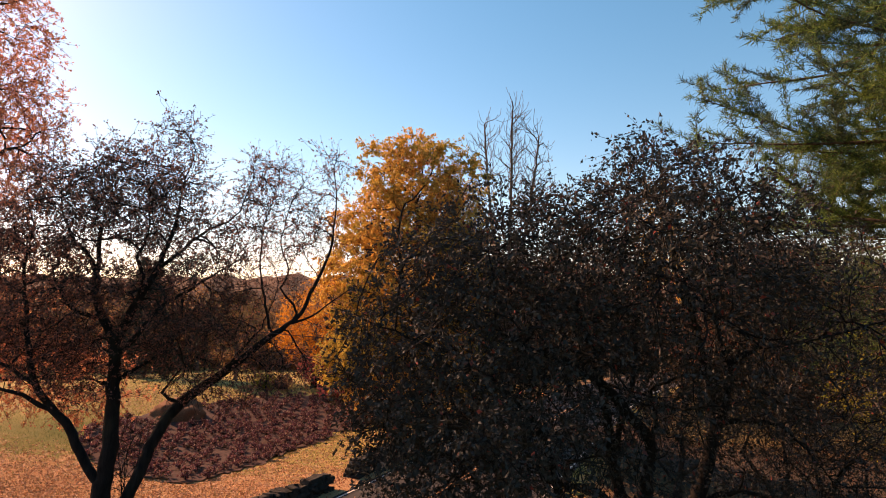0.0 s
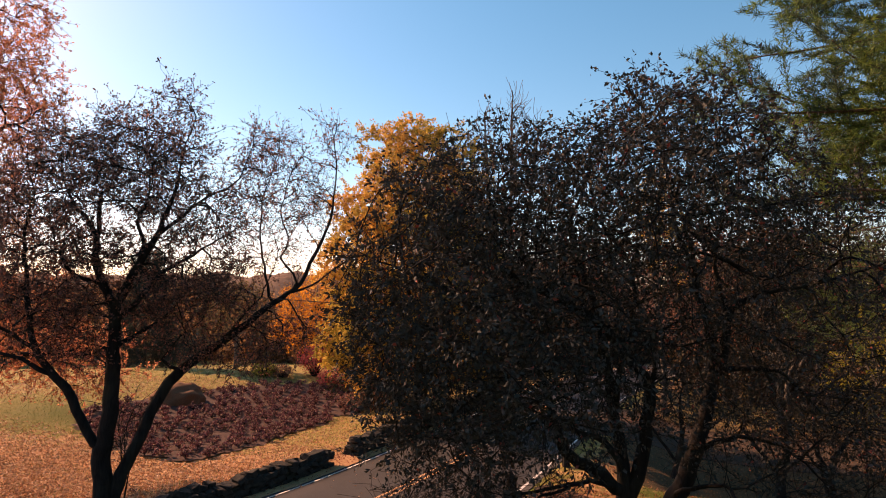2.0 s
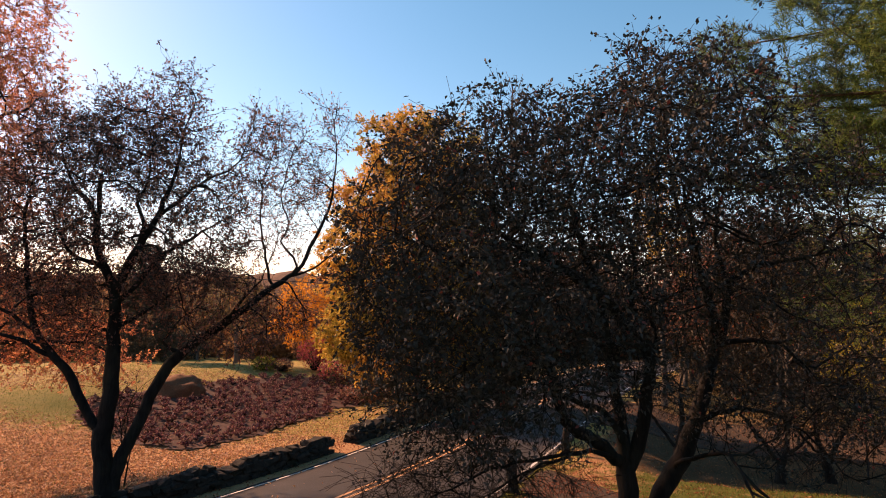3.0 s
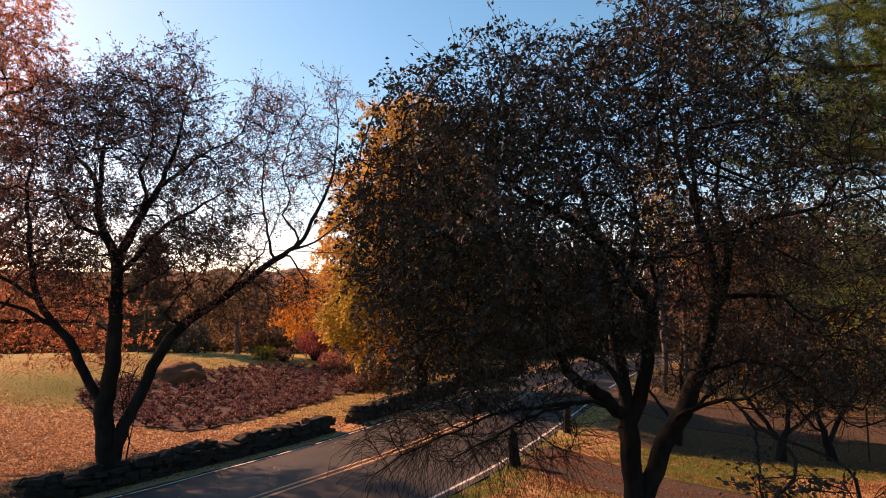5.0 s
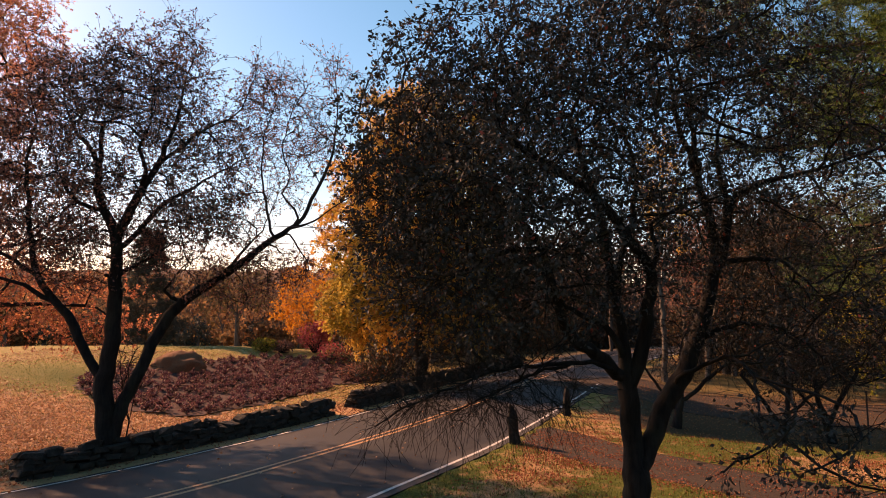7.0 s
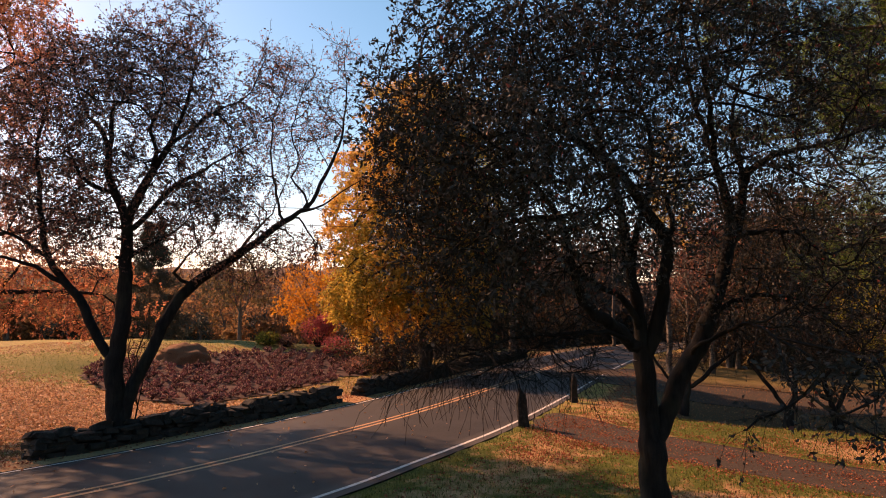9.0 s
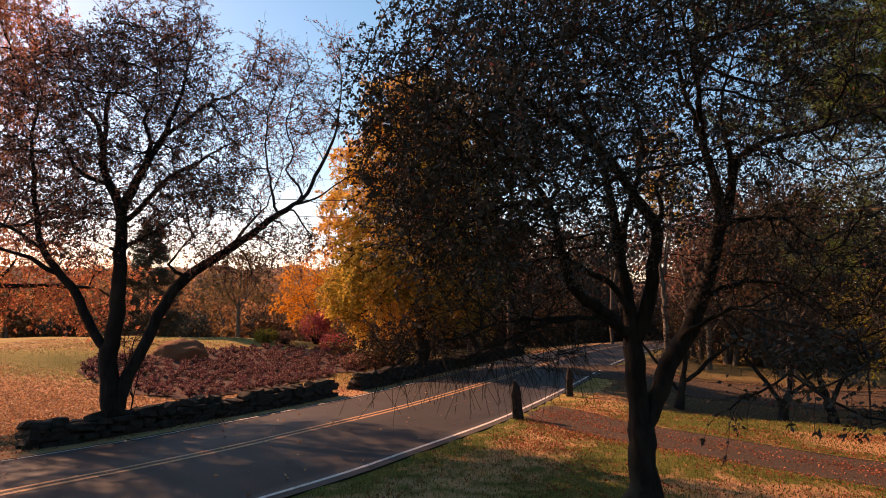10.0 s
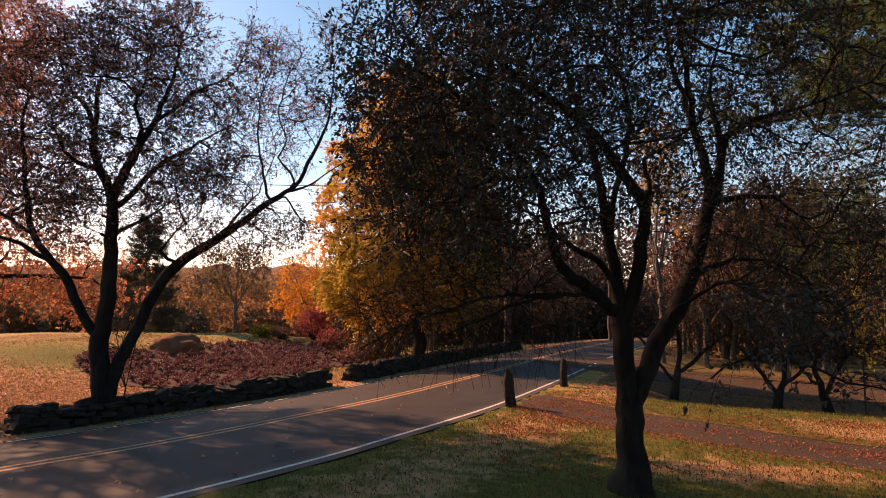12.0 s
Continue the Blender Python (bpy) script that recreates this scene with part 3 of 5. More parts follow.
def low_shrub(seed, mat, size, tall):
    rng = np.random.default_rng(seed)
    root = thing("low_shrub", (0, 0, -50), "low purple-red shrub with dying leaves in the soil bed", "shrub", "shrubs in the bed")
    n = 26
    a = rng.uniform(0, 2 * np.pi, n)
    r = size * np.sqrt(rng.random(n))
    tops = np.stack([np.cos(a) * r, np.sin(a) * r, tall * rng.uniform(0.5, 1.1, n) * (1.1 - r / size * 0.5)], 1)
    mid = tops * [0.45, 0.45, 0.6]
    pos = np.concatenate([np.zeros((n, 3)), mid, tops])
    par = np.concatenate([np.full(n, -1), np.arange(2 * n)])
    v, f = tubes(pos, par, np.full(3 * n, 0.006), np.ones(3 * n, bool), 3)
    tagged(part_np("stemwork", v, [f], BARK, root), kind="stuff")
    i = rng.integers(0, n, 150)
    t = rng.uniform(0.4, 1.0, (150, 1))
    at = mid[i] + (tops[i] - mid[i]) * t
    v, f = leaf_cloud(at, rng.normal(size=(150, 3)) + [0, 0, 0.4], 0.115, rng)
    tagged(part_np("foliage", v, [f], mat, root), kind="stuff")
    return root


kinds = [low_shrub(11, PURPLE_LEAF, 0.34, 0.42), low_shrub(12, PURPLE_LEAF, 0.42, 0.34), low_shrub(13, PURPLE_LEAF, 0.28, 0.48)]
rng = np.random.default_rng(5)
spots = []
first = {0, 1, 2}
for trial in range(4000):
    if len(spots) >= 270:
        break
    x, y = rng.uniform(-20, -2), rng.uniform(23, 47)
    if bed_shape(np.array([x]), np.array([y]))[0] < 0.3 or any((x - u) ** 2 + (y - w) ** 2 < 0.36 for u, w in spots) or math.hypot(x + 15.6, y - 34.6) < 2.1:
        continue
    spots.append((x, y))
    k = len(spots) % 3
    m = pose(x, y, spot(x, y) + 0.02, 0, 0, rng.uniform(0, 360))
    if k in first:
        first.discard(k)
        kinds[k].matrix_basis = m
    else:
        copy_thing(kinds[k], m)


def bush(name, label, place, blobs, mat, n, leaf, seed, bark=BARK):
    rng = np.random.default_rng(seed)
    root = thing(name, place, label, "bush")
    tips = blob_points([(c, r, n // len(blobs)) for c, r in blobs], rng)
    k = min(len(tips), 60)
    t = tips[:k]
    base = t * [0.12, 0.12, 0]
    pos = np.concatenate([base, t * [0.5, 0.5, 0.55], t])
    par = np.concatenate([np.full(k, -1), np.arange(2 * k)])
    v, f = tubes(pos, par, np.repeat([0.025, 0.014, 0.005], k), np.ones(3 * k, bool), 4)
    tagged(part_np("stemwork", v, [f], bark, root), kind="stuff")
    tips = tips[tips[:, 2] > 0.05]
    v, f = leaf_cloud(tips, rng.normal(size=(len(tips), 3)), leaf, rng)
    tagged(part_np("foliage", v, [f], mat, root), kind="stuff")
    return root


bush("red_bush", "crimson burning bush at the field edge", (-10.4, 46.8, spot(-10.4, 46.8)), [((0, 0, 1.3), (1.5, 1.3, 1.2)), ((0.6, 0, 1.8), (0.9, 0.9, 0.8))], CRIMSON_LEAF, 2600, 0.17, 21)
bush("yellow_shrub", "small yellow-green shrub behind the bed", (-13.7, 44.6, spot(-13.7, 44.6)), [((0, 0, 0.5), (1.0, 0.9, 0.6))], OLIVE_LEAF, 1300, 0.13, 22)
bush("brown_shrub", "small brownish shrub behind the bed", (-12.4, 44.9, spot(-12.4, 44.9)), [((0, 0, 0.45), (0.9, 0.8, 0.55))], RUST_LEAF, 1000, 0.13, 23)
bush("rust_shrub", "rust-red shrub below the golden tree", (-8.2, 43.5, spot(-8.2, 43.5)), [((0, 0, 0.7), (1.3, 1.0, 0.8))], CRIMSON_LEAF, 1500, 0.15, 24)
bush("brown_shrub", "low russet shrub below the golden tree", (-5.2, 37.5, spot(-5.2, 37.5)), [((0, 0, 0.5), (1.7, 1.2, 0.65))], RUST_LEAF, 1500, 0.14, 25)


# ---- main trees ----
def rel(base, lines):
    b = np.array(base)
    return [[tuple(np.array(p) - b) for p in ln] for ln in lines]


def rel_blobs(base, blobs):
    b = np.array(base)
    return [(tuple(np.array(c) - b), r, n) for c, r, n in blobs]


B = (3.02, 10.0, -0.08)


def main_thin(at):
    """The crown thins out towards the drive, and below."""
    x, z = at[:, 0] + 3.02, at[:, 2]
    near = (at[:, 1] < -2.9) & (z < 3.0)
    top = 0.62 * smooth(5.9, 6.6, z) * (1 - smooth(4.6, 5.6, x))
    wing = 0.3 * (1 - smooth(0.5, 1.4, x))
    keep = 1 - (0.66 * smooth(3.6, 5.4, x) + 0.58 * smooth(0.7, 2.2, x) * (1 - smooth(3.6, 5.2, x))) * (1 - top) - (1 - wing) * (0.8 * (1 - smooth(2.5, 3.3, z)) + 0.9 * (1 - smooth(3.0, 3.9, z)) * (1 - smooth(2.6, 4.2, x)))
    return np.random.default_rng(7).random(len(at)) < np.where(near, np.maximum(keep, 0.75), keep)


tree("roadside_tree", "dark multi-stemmed tree in full dark green leaf beside the drive", B, rel(B, [
    [(3.02, 10.00, -0.18), (3.04, 10.00, 0.39), (3.02, 10.00, 0.82), (2.99, 10.00, 1.35), (2.97, 10.00, 1.80), (2.92, 9.98, 2.25), (2.91, 9.98, 2.70)],
    [(2.92, 9.98, 2.52), (3.13, 9.90, 3.11), (3.21, 9.80, 3.79), (3.26, 9.70, 4.33), (2.98, 9.50, 4.68), (2.68, 9.30, 4.98), (2.39, 9.10, 5.29), (2.05, 8.90, 5.51), (1.63, 8.70, 5.73), (1.17, 8.40, 5.88), (0.71, 8.10, 6.13)],
    [(2.91, 9.98, 2.52), (2.85, 10.00, 3.25), (2.74, 10.00, 3.95), (2.65, 10.00, 4.56), (2.61, 10.10, 5.10), (2.52, 10.20, 5.61), (2.28, 10.20, 6.31), (2.08, 10.10, 7.02), (2.30, 10.00, 7.58)],
    [(2.76, 10.00, 3.85), (2.80, 9.90, 4.45), (2.90, 9.80, 4.95), (2.99, 9.70, 5.44), (2.99, 9.60, 6.02), (2.74, 9.40, 6.51), (2.37, 9.20, 6.94), (2.19, 9.00, 7.48)],
    [(3.25, 9.70, 4.29), (3.36, 9.80, 4.81), (3.28, 9.80, 5.14), (3.52, 9.70, 5.30), (3.80, 9.60, 5.45), (4.12, 9.50, 5.47)],
    [(2.82, 9.98, 2.61), (2.48, 9.80, 2.96), (2.09, 9.60, 3.21), (1.81, 9.40, 3.42), (1.65, 9.20, 3.82), (1.53, 9.10, 4.24), (1.37, 9.00, 4.65), (1.08, 8.90, 5.04), (0.79, 8.80, 5.30), (0.35, 8.60, 5.57), (-0.07, 8.40, 6.08)],
    [(2.92, 9.98, 2.97), (2.51, 9.80, 3.50), (2.03, 9.50, 3.69), (1.51, 9.00, 3.98), (0.90, 8.50, 4.32)],
    [(3.06, 10.00, 1.18), (3.27, 10.05, 1.61), (3.54, 10.10, 2.20), (3.85, 10.15, 2.70), (4.10, 10.20, 3.22), (4.33, 10.25, 3.84), (4.49, 10.30, 4.37), (4.55, 10.30, 4.86), (4.45, 10.30, 5.40), (4.31, 10.30, 5.90), (4.17, 10.30, 6.45), (3.97, 10.20, 6.82), (3.85, 10.10, 7.33), (3.71, 10.00, 7.89), (3.56, 9.80, 8.59)],
    [(4.47, 10.30, 4.32), (4.65, 10.20, 4.84), (4.69, 10.10, 5.36), (4.73, 10.00, 5.62), (5.11, 9.90, 5.86), (5.56, 9.70, 5.95), (6.07, 9.50, 6.07), (6.66, 9.30, 6.27)],
    [(4.66, 10.10, 5.26), (4.58, 10.00, 5.82), (4.43, 9.90, 6.32), (4.50, 9.80, 6.91), (4.66, 9.60, 7.60)],
    [(4.51, 10.30, 4.52), (4.93, 10.20, 4.64), (5.43, 10.00, 4.60), (5.76, 9.80, 4.27), (6.01, 9.60, 3.80)],
    [(4.12, 10.20, 3.26), (4.60, 10.00, 3.50), (5.08, 9.70, 3.53), (5.50, 9.40, 3.27), (5.79, 9.10, 2.77)],
    [(2.86, 9.98, 2.70), (2.20, 9.50, 2.95), (1.27, 8.90, 2.84), (0.50, 8.50, 2.56), (0.04, 8.30, 2.35)],
    [(3.64, 10.10, 2.60), (3.95, 8.80, 3.10), (3.60, 7.40, 3.00), (3.05, 6.20, 2.74), (2.80, 5.60, 2.58)],
    [(4.31, 10.30, 5.90), (3.76, 9.20, 6.49), (3.28, 8.40, 7.01), (2.91, 7.90, 7.57), (2.76, 7.70, 7.85)],
    [(2.20, 9.50, 2.95), (0.85, 8.80, 2.92), (0.22, 8.50, 2.74), (-0.40, 8.20, 2.53), (-0.92, 8.00, 2.23)],
    [(3.60, 7.40, 3.00), (3.95, 6.40, 2.85), (3.60, 5.60, 2.62), (2.95, 5.30, 2.45)],
    [(0.80, 8.80, 5.32), (0.20, 8.40, 5.75), (-0.55, 8.15, 6.05), (-1.25, 8.00, 6.35)],
    [(0.36, 8.60, 5.58), (-0.20, 8.30, 5.35), (-0.80, 8.10, 5.20)],
    [(3.71, 10.00, 7.89), (3.50, 9.50, 8.40), (3.20, 9.10, 8.90), (2.95, 8.90, 9.20)],
    [(1.37, 9.00, 4.65), (0.75, 8.60, 4.55), (0.10, 8.25, 4.20), (-0.55, 8.00, 3.85)],
    [(3.78, 7.90, 3.03), (3.95, 7.15, 2.70), (3.67, 6.90, 2.42), (3.30, 6.88, 2.20), (2.98, 6.90, 2.02)],
    [(3.67, 6.90, 2.42), (3.85, 6.60, 2.18), (4.15, 6.45, 2.04), (4.55, 6.40, 1.98)],
]), rel_blobs(B, [
    ((0.75, 8.3, 5.15), (2.1, 2.4, 2.2), 1650), ((1.7, 8.7, 5.0), (1.9, 1.7, 1.3), 480), ((2.4, 9.2, 6.5), (2.9, 2.8, 2.1), 1300), ((4.3, 9.6, 6.4), (2.6, 2.6, 2.1), 800), ((2.7, 7.5, 7.2), (1.5, 1.5, 1.2), 300), ((2.9, 7.7, 7.8), (1.4, 1.2, 0.8), 260), ((6.3, 9.8, 3.6), (1.9, 1.8, 0.9), 280), ((0.35, 8.2, 6.2), (1.4, 1.7, 1.5), 380), ((0.35, 8.0, 7.1), (1.35, 1.4, 0.95), 290), ((1.5, 8.2, 7.1), (1.2, 1.3, 1.0), 200),
    ((6.1, 10.0, 5.2), (2.2, 2.4, 2.5), 760), ((0.3, 8.4, 2.7), (1.6, 1.0, 0.5), 200), ((-0.50, 8.1, 5.7), (0.95, 1.2, 1.2), 470), ((-1.0, 8.0, 6.3), (0.5, 0.7, 0.5), 120), ((3.45, 5.6, 2.80), (0.55, 0.45, 0.18), 60), ((4.3, 6.45, 2.02), (0.45, 0.3, 0.16), 45), ((3.2, 9.0, 8.5), (0.95, 0.9, 0.6), 230), ((4.1, 9.6, 7.9), (1.0, 1.0, 0.7), 200), ((2.3, 8.8, 7.7), (1.2, 1.2, 0.7), 230), ((-0.25, 8.1, 4.1), (1.0, 1.0, 0.75), 130), ((5.2, 9.2, 3.4), (1.8, 1.8, 0.9), 260)]),
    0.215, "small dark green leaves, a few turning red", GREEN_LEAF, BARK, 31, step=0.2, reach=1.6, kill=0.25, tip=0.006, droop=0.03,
    twigs=3, twig_len=0.42, per_twig=11.0, leaf_size=0.067, bare=0.04, thick=0.03, twig_r=0.003, sides=12, flare=1.8, clear=main_thin, hang=lambda p: (p[:, 2] < 3.2) & (p[:, 0] < -0.4) & (p[:, 1] > -3.2),
    limb_r={1: (0.13, 0.015), 2: (0.12, 0.012), 3: (0.06, 0.01), 4: (0.045, 0.012), 5: (0.10, 0.012), 6: (0.06, 0.01), 7: (0.165, 0.012), 8: (0.08, 0.015), 9: (0.05, 0.01), 10: (0.045, 0.01), 11: (0.04, 0.01),
            12: (0.035, 0.008), 13: (0.03, 0.008), 14: (0.05, 0.008), 15: (0.028, 0.008), 16: (0.026, 0.008), 17: (0.04, 0.008), 18: (0.035, 0.008), 19: (0.03, 0.006), 20: (0.04, 0.008), 21: (0.026, 0.012), 22: (0.018, 0.007)}, limb_cap={21: 0.03, 22: 0.02, 10: 0.05, 11: 0.045, 12: 0.04, 13: 0.035, 15: 0.03, 16: 0.03})

B = (-8.6, 15.45, spot(-8.6, 15.45))


def field_thin(at):
    """The long leaning limb is almost bare."""
    return np.random.default_rng(8).random(len(at)) < 1 - 0.55 * smooth(2.6, 3.8, at[:, 0]) * smooth(5.4, 6.6, at[:, 2])


tree("field_tree", "dark forked tree with thin rusty leaves behind the stone wall", B, rel(B, [
    [(-8.55, 15.45, -0.30), (-8.57, 15.45, 0.21), (-8.66, 15.45, 0.93), (-8.75, 15.45, 1.64), (-8.65, 15.40, 2.36), (-8.57, 15.35, 3.22), (-8.51, 15.30, 4.09), (-8.47, 15.20, 4.95), (-8.56, 15.15, 5.60), (-8.80, 15.10, 6.14), (-8.98, 15.00, 6.75), (-8.90, 14.90, 7.53), (-8.89, 14.90, 8.43)],
    [(-8.79, 15.45, 1.85), (-9.11, 15.40, 2.35), (-9.38, 15.30, 2.93), (-9.62, 15.20, 3.47), (-9.95, 15.00, 3.88), (-10.48, 14.80, 4.20), (-11.12, 14.60, 4.43), (-11.81, 14.40, 4.61)],
    [(-9.80, 15.05, 3.75), (-10.28, 14.90, 4.47), (-10.43, 14.80, 5.31), (-10.58, 14.80, 6.47), (-10.70, 14.80, 7.42), (-10.51, 14.70, 8.34), (-10.67, 14.60, 9.34)],
    [(-10.50, 14.90, 4.50), (-10.81, 14.80, 4.85), (-11.32, 14.70, 5.08), (-11.85, 14.50, 5.68)],
    [(-8.52, 15.15, 5.46), (-8.19, 15.00, 5.97), (-7.94, 14.90, 6.44), (-7.62, 14.80, 6.81), (-7.33, 14.80, 7.34), (-7.11, 14.80, 7.96), (-6.95, 14.90, 8.74), (-6.89, 15.00, 9.54), (-6.57, 15.00, 10.46)],
    [(-8.48, 15.20, 5.17), (-8.20, 15.30, 5.44), (-7.91, 15.40, 5.85), (-7.66, 15.50, 6.27), (-7.23, 15.60, 6.65), (-6.76, 15.70, 6.97), (-6.13, 15.80, 7.36), (-5.57, 15.90, 7.78)],
    [(-7.38, 14.80, 7.29), (-6.80, 15.00, 7.91), (-6.25, 15.20, 8.43), (-5.63, 15.30, 8.75), (-5.35, 15.40, 9.38), (-5.20, 15.50, 10.17)],
    [(-7.84, 14.90, 6.55), (-7.54, 14.60, 7.09), (-7.61, 14.40, 7.60), (-7.30, 14.20, 8.18), (-7.18, 14.00, 8.95), (-7.31, 13.90, 9.76)],
    [(-8.53, 15.25, 4.52), (-8.14, 15.40, 4.76), (-7.74, 15.60, 5.04), (-7.36, 15.80, 5.44)],
    [(-8.50, 15.50, 0.25), (-8.36, 15.60, 1.06), (-8.08, 15.75, 1.94), (-7.79, 15.90, 2.76), (-7.45, 16.05, 3.51), (-6.98, 16.20, 4.01), (-6.36, 16.35, 4.49), (-5.78, 16.50, 4.92), (-5.09, 16.65, 5.49), (-4.51, 16.80, 5.94), (-4.18, 16.85, 6.31), (-3.82, 16.90, 7.05), (-3.56, 16.95, 7.70), (-3.36, 17.00, 8.47), (-3.29, 17.00, 9.58), (-3.38, 17.00, 10.53)],
    [(-4.51, 16.80, 5.94), (-3.89, 16.90, 6.19), (-3.31, 17.00, 6.61), (-2.66, 17.20, 7.09)],
    [(-4.98, 16.70, 5.58), (-5.14, 16.70, 6.47), (-5.34, 16.70, 7.45), (-5.32, 16.70, 8.53), (-5.00, 16.80, 9.83), (-4.91, 16.80, 10.52)],
    [(-4.65, 16.75, 5.83), (-4.28, 16.80, 6.25), (-4.74, 16.80, 6.98), (-4.56, 16.80, 7.48), (-4.81, 16.80, 8.23), (-4.62, 16.80, 9.16), (-4.23, 16.80, 10.01)],
    [(-6.29, 16.35, 4.54), (-5.60, 16.30, 5.31), (-5.04, 16.30, 6.04), (-4.72, 16.30, 6.87)],
    [(-7.15, 16.10, 3.82), (-7.53, 15.90, 4.14), (-7.11, 15.90, 4.75), (-6.53, 15.90, 5.21)],
    [(-8.89, 14.90, 7.38), (-9.28, 14.60, 8.02), (-9.55, 14.40, 8.67), (-9.62, 14.30, 9.51)],
    [(-8.78, 15.10, 6.11), (-9.15, 14.60, 6.29), (-9.42, 14.30, 6.78), (-9.62, 14.10, 7.56)],
]), rel_blobs(B, [
    ((-8.5, 15.0, 8.0), (3.1, 2.2, 2.5), 620), ((-7.6, 15.2, 5.8), (2.4, 1.5, 1.0), 260), ((-4.5, 16.4, 4.9), (1.0, 0.8, 0.6), 120), ((-5.5, 16.1, 4.2), (0.8, 0.7, 0.5), 100), ((-9.3, 15.0, 4.6), (0.9, 0.8, 0.6), 90), ((-10.6, 14.8, 5.6), (1.6, 1.4, 1.1), 90), ((-4.8, 16.8, 8.2), (1.6, 1.2, 2.3), 190),
    ((-7.76, 14.42, 9.83), (0.83, 0.99, 0.72), 114), ((-8.46, 14.13, 9.06), (0.73, 0.87, 0.70), 103), ((-8.64, 14.77, 10.20), (0.62, 0.73, 0.50), 50), ((-6.51, 14.24, 9.26), (0.68, 0.81, 0.65), 87), ((-5.75, 14.05, 7.44), (0.89, 1.06, 0.42), 76),
    ((-5.69, 14.78, 8.28), (0.62, 0.73, 0.50), 55), ((-7.68, 15.92, 8.52), (0.98, 1.17, 0.76), 117), ((-8.61, 15.66, 8.72), (0.93, 1.11, 0.72), 109), ((-10.37, 15.58, 9.7), (0.77, 1.11, 0.85), 70), ((-10.05, 14.39, 8.35), (0.91, 1.09, 0.74), 131),
    ((-10.79, 15.08, 7.07), (1.11, 1.32, 0.78), 90), ((-9.25, 14.51, 6.96), (0.89, 1.06, 0.72), 123), ((-10.85, 14.28, 8.03), (0.74, 1.01, 0.85), 70), ((-8.11, 14.13, 6.89), (0.73, 0.87, 0.50), 73), ((-6.33, 14.37, 6.04), (0.86, 1.02, 0.46), 76),
] + [
    ((-6.37, 15.80, 5.86), (0.90, 0.84, 0.48), 150), ((-5.72, 16.00, 6.79), (0.60, 0.60, 0.45), 60), ((-6.82, 15.60, 4.67), (0.80, 0.76, 0.48), 130), ((-5.50, 16.40, 5.39), (0.66, 0.66, 0.45), 90), ((-3.97, 16.90, 8.69), (0.54, 0.80, 0.80), 85),
    ((-9.90, 14.80, 5.03), (0.84, 0.84, 0.45), 96), ((-9.10, 14.60, 5.57), (0.69, 0.69, 0.41), 75), ((-10.82, 14.60, 5.85), (0.69, 0.69, 0.69), 75), ((-8.58, 15.00, 4.78), (0.57, 0.57, 0.34), 48), ((-5.20, 16.00, 9.50), (0.54, 0.54, 0.54), 64),
] + [
    ((-5.74, 15.94, 6.66), (0.57, 0.75, 0.63), 57), ((-8.18, 15.72, 5.54), (0.69, 0.82, 0.37), 41), ((-9.82, 15.67, 5.75), (0.97, 1.15, 0.59), 92), ((-5.42, 17.46, 10.38), (0.73, 0.87, 0.63), 59), ((-4.19, 16.13, 9.17), (0.51, 0.69, 0.58), 45),
    ((-3.20, 16.38, 10.33), (0.59, 0.70, 0.55), 48), ((-5.58, 17.08, 8.87), (0.68, 0.81, 0.68), 63), ((-3.88, 17.31, 8.61), (0.69, 0.94, 0.79), 72), ((-7.29, 15.78, 11.04), (0.63, 0.75, 0.63), 63), ((-11.15, 15.84, 5.83), (0.94, 1.12, 0.47), 71),
]),
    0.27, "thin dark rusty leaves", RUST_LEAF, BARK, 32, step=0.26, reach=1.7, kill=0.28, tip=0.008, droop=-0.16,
    twigs=4, twig_len=0.6, twig_droop=0.05, per_twig=9.6, leaf_size=0.074, bare=0.10, thick=0.03, twig_r=0.0042, flare=1.3, clear=field_thin,
    limb_r={0: (0.25, 0.015), 1: (0.13, 0.03), 2: (0.07, 0.012), 3: (0.05, 0.015), 4: (0.10, 0.012), 5: (0.08, 0.012), 6: (0.04, 0.01), 7: (0.05, 0.01), 8: (0.06, 0.03), 9: (0.19, 0.012), 10: (0.04, 0.012), 11: (0.032, 0.01),
            12: (0.03, 0.01), 13: (0.04, 0.01), 14: (0.04, 0.01), 15: (0.05, 0.01), 16: (0.05, 0.01)})

B = (-1.45, 32.0, spot(-1.45, 32.0))
tree("golden_tree", "large golden-orange tree behind the stone wall", B, [
    [(0, 0, -0.2), (0.05, 0, 1.1), (0.0, 0, 2.7), (0.1, 0.1, 5.1), (0.0, 0, 7.9), (-0.3, 0, 11.3)], [(0, 0, 2.5), (-1.4, -0.7, 5.1), (-2.5, -1.4, 7.9)], [(0.1, 0, 3.4), (1.6, -0.5, 6.2), (2.3, -0.5, 9.6)],
    [(0.1, 0.1, 4.5), (-0.7, -2.0, 7.3), (-1.0, -3.0, 10.2)]],
    [((-0.7, -0.2, 8.2), (4.7, 4.3, 5.7), 760), ((-0.2, 0, 12.7), (3.7, 3.2, 3.9), 560), ((-2.7, -1.1, 4.6), (2.7, 2.5, 2.5), 280), ((0.9, -0.6, 4.6), (3.6, 2.7, 2.6), 320)],
    0.36, "golden and orange leaves, greener at the top", GOLD_LEAF, BARK, 33, step=0.45, reach=3.0, kill=0.65, tip=0.012,
    twigs=4, twig_len=0.8, per_twig=34, leaf_size=0.155, thick=0.05, twig_r=0.006)

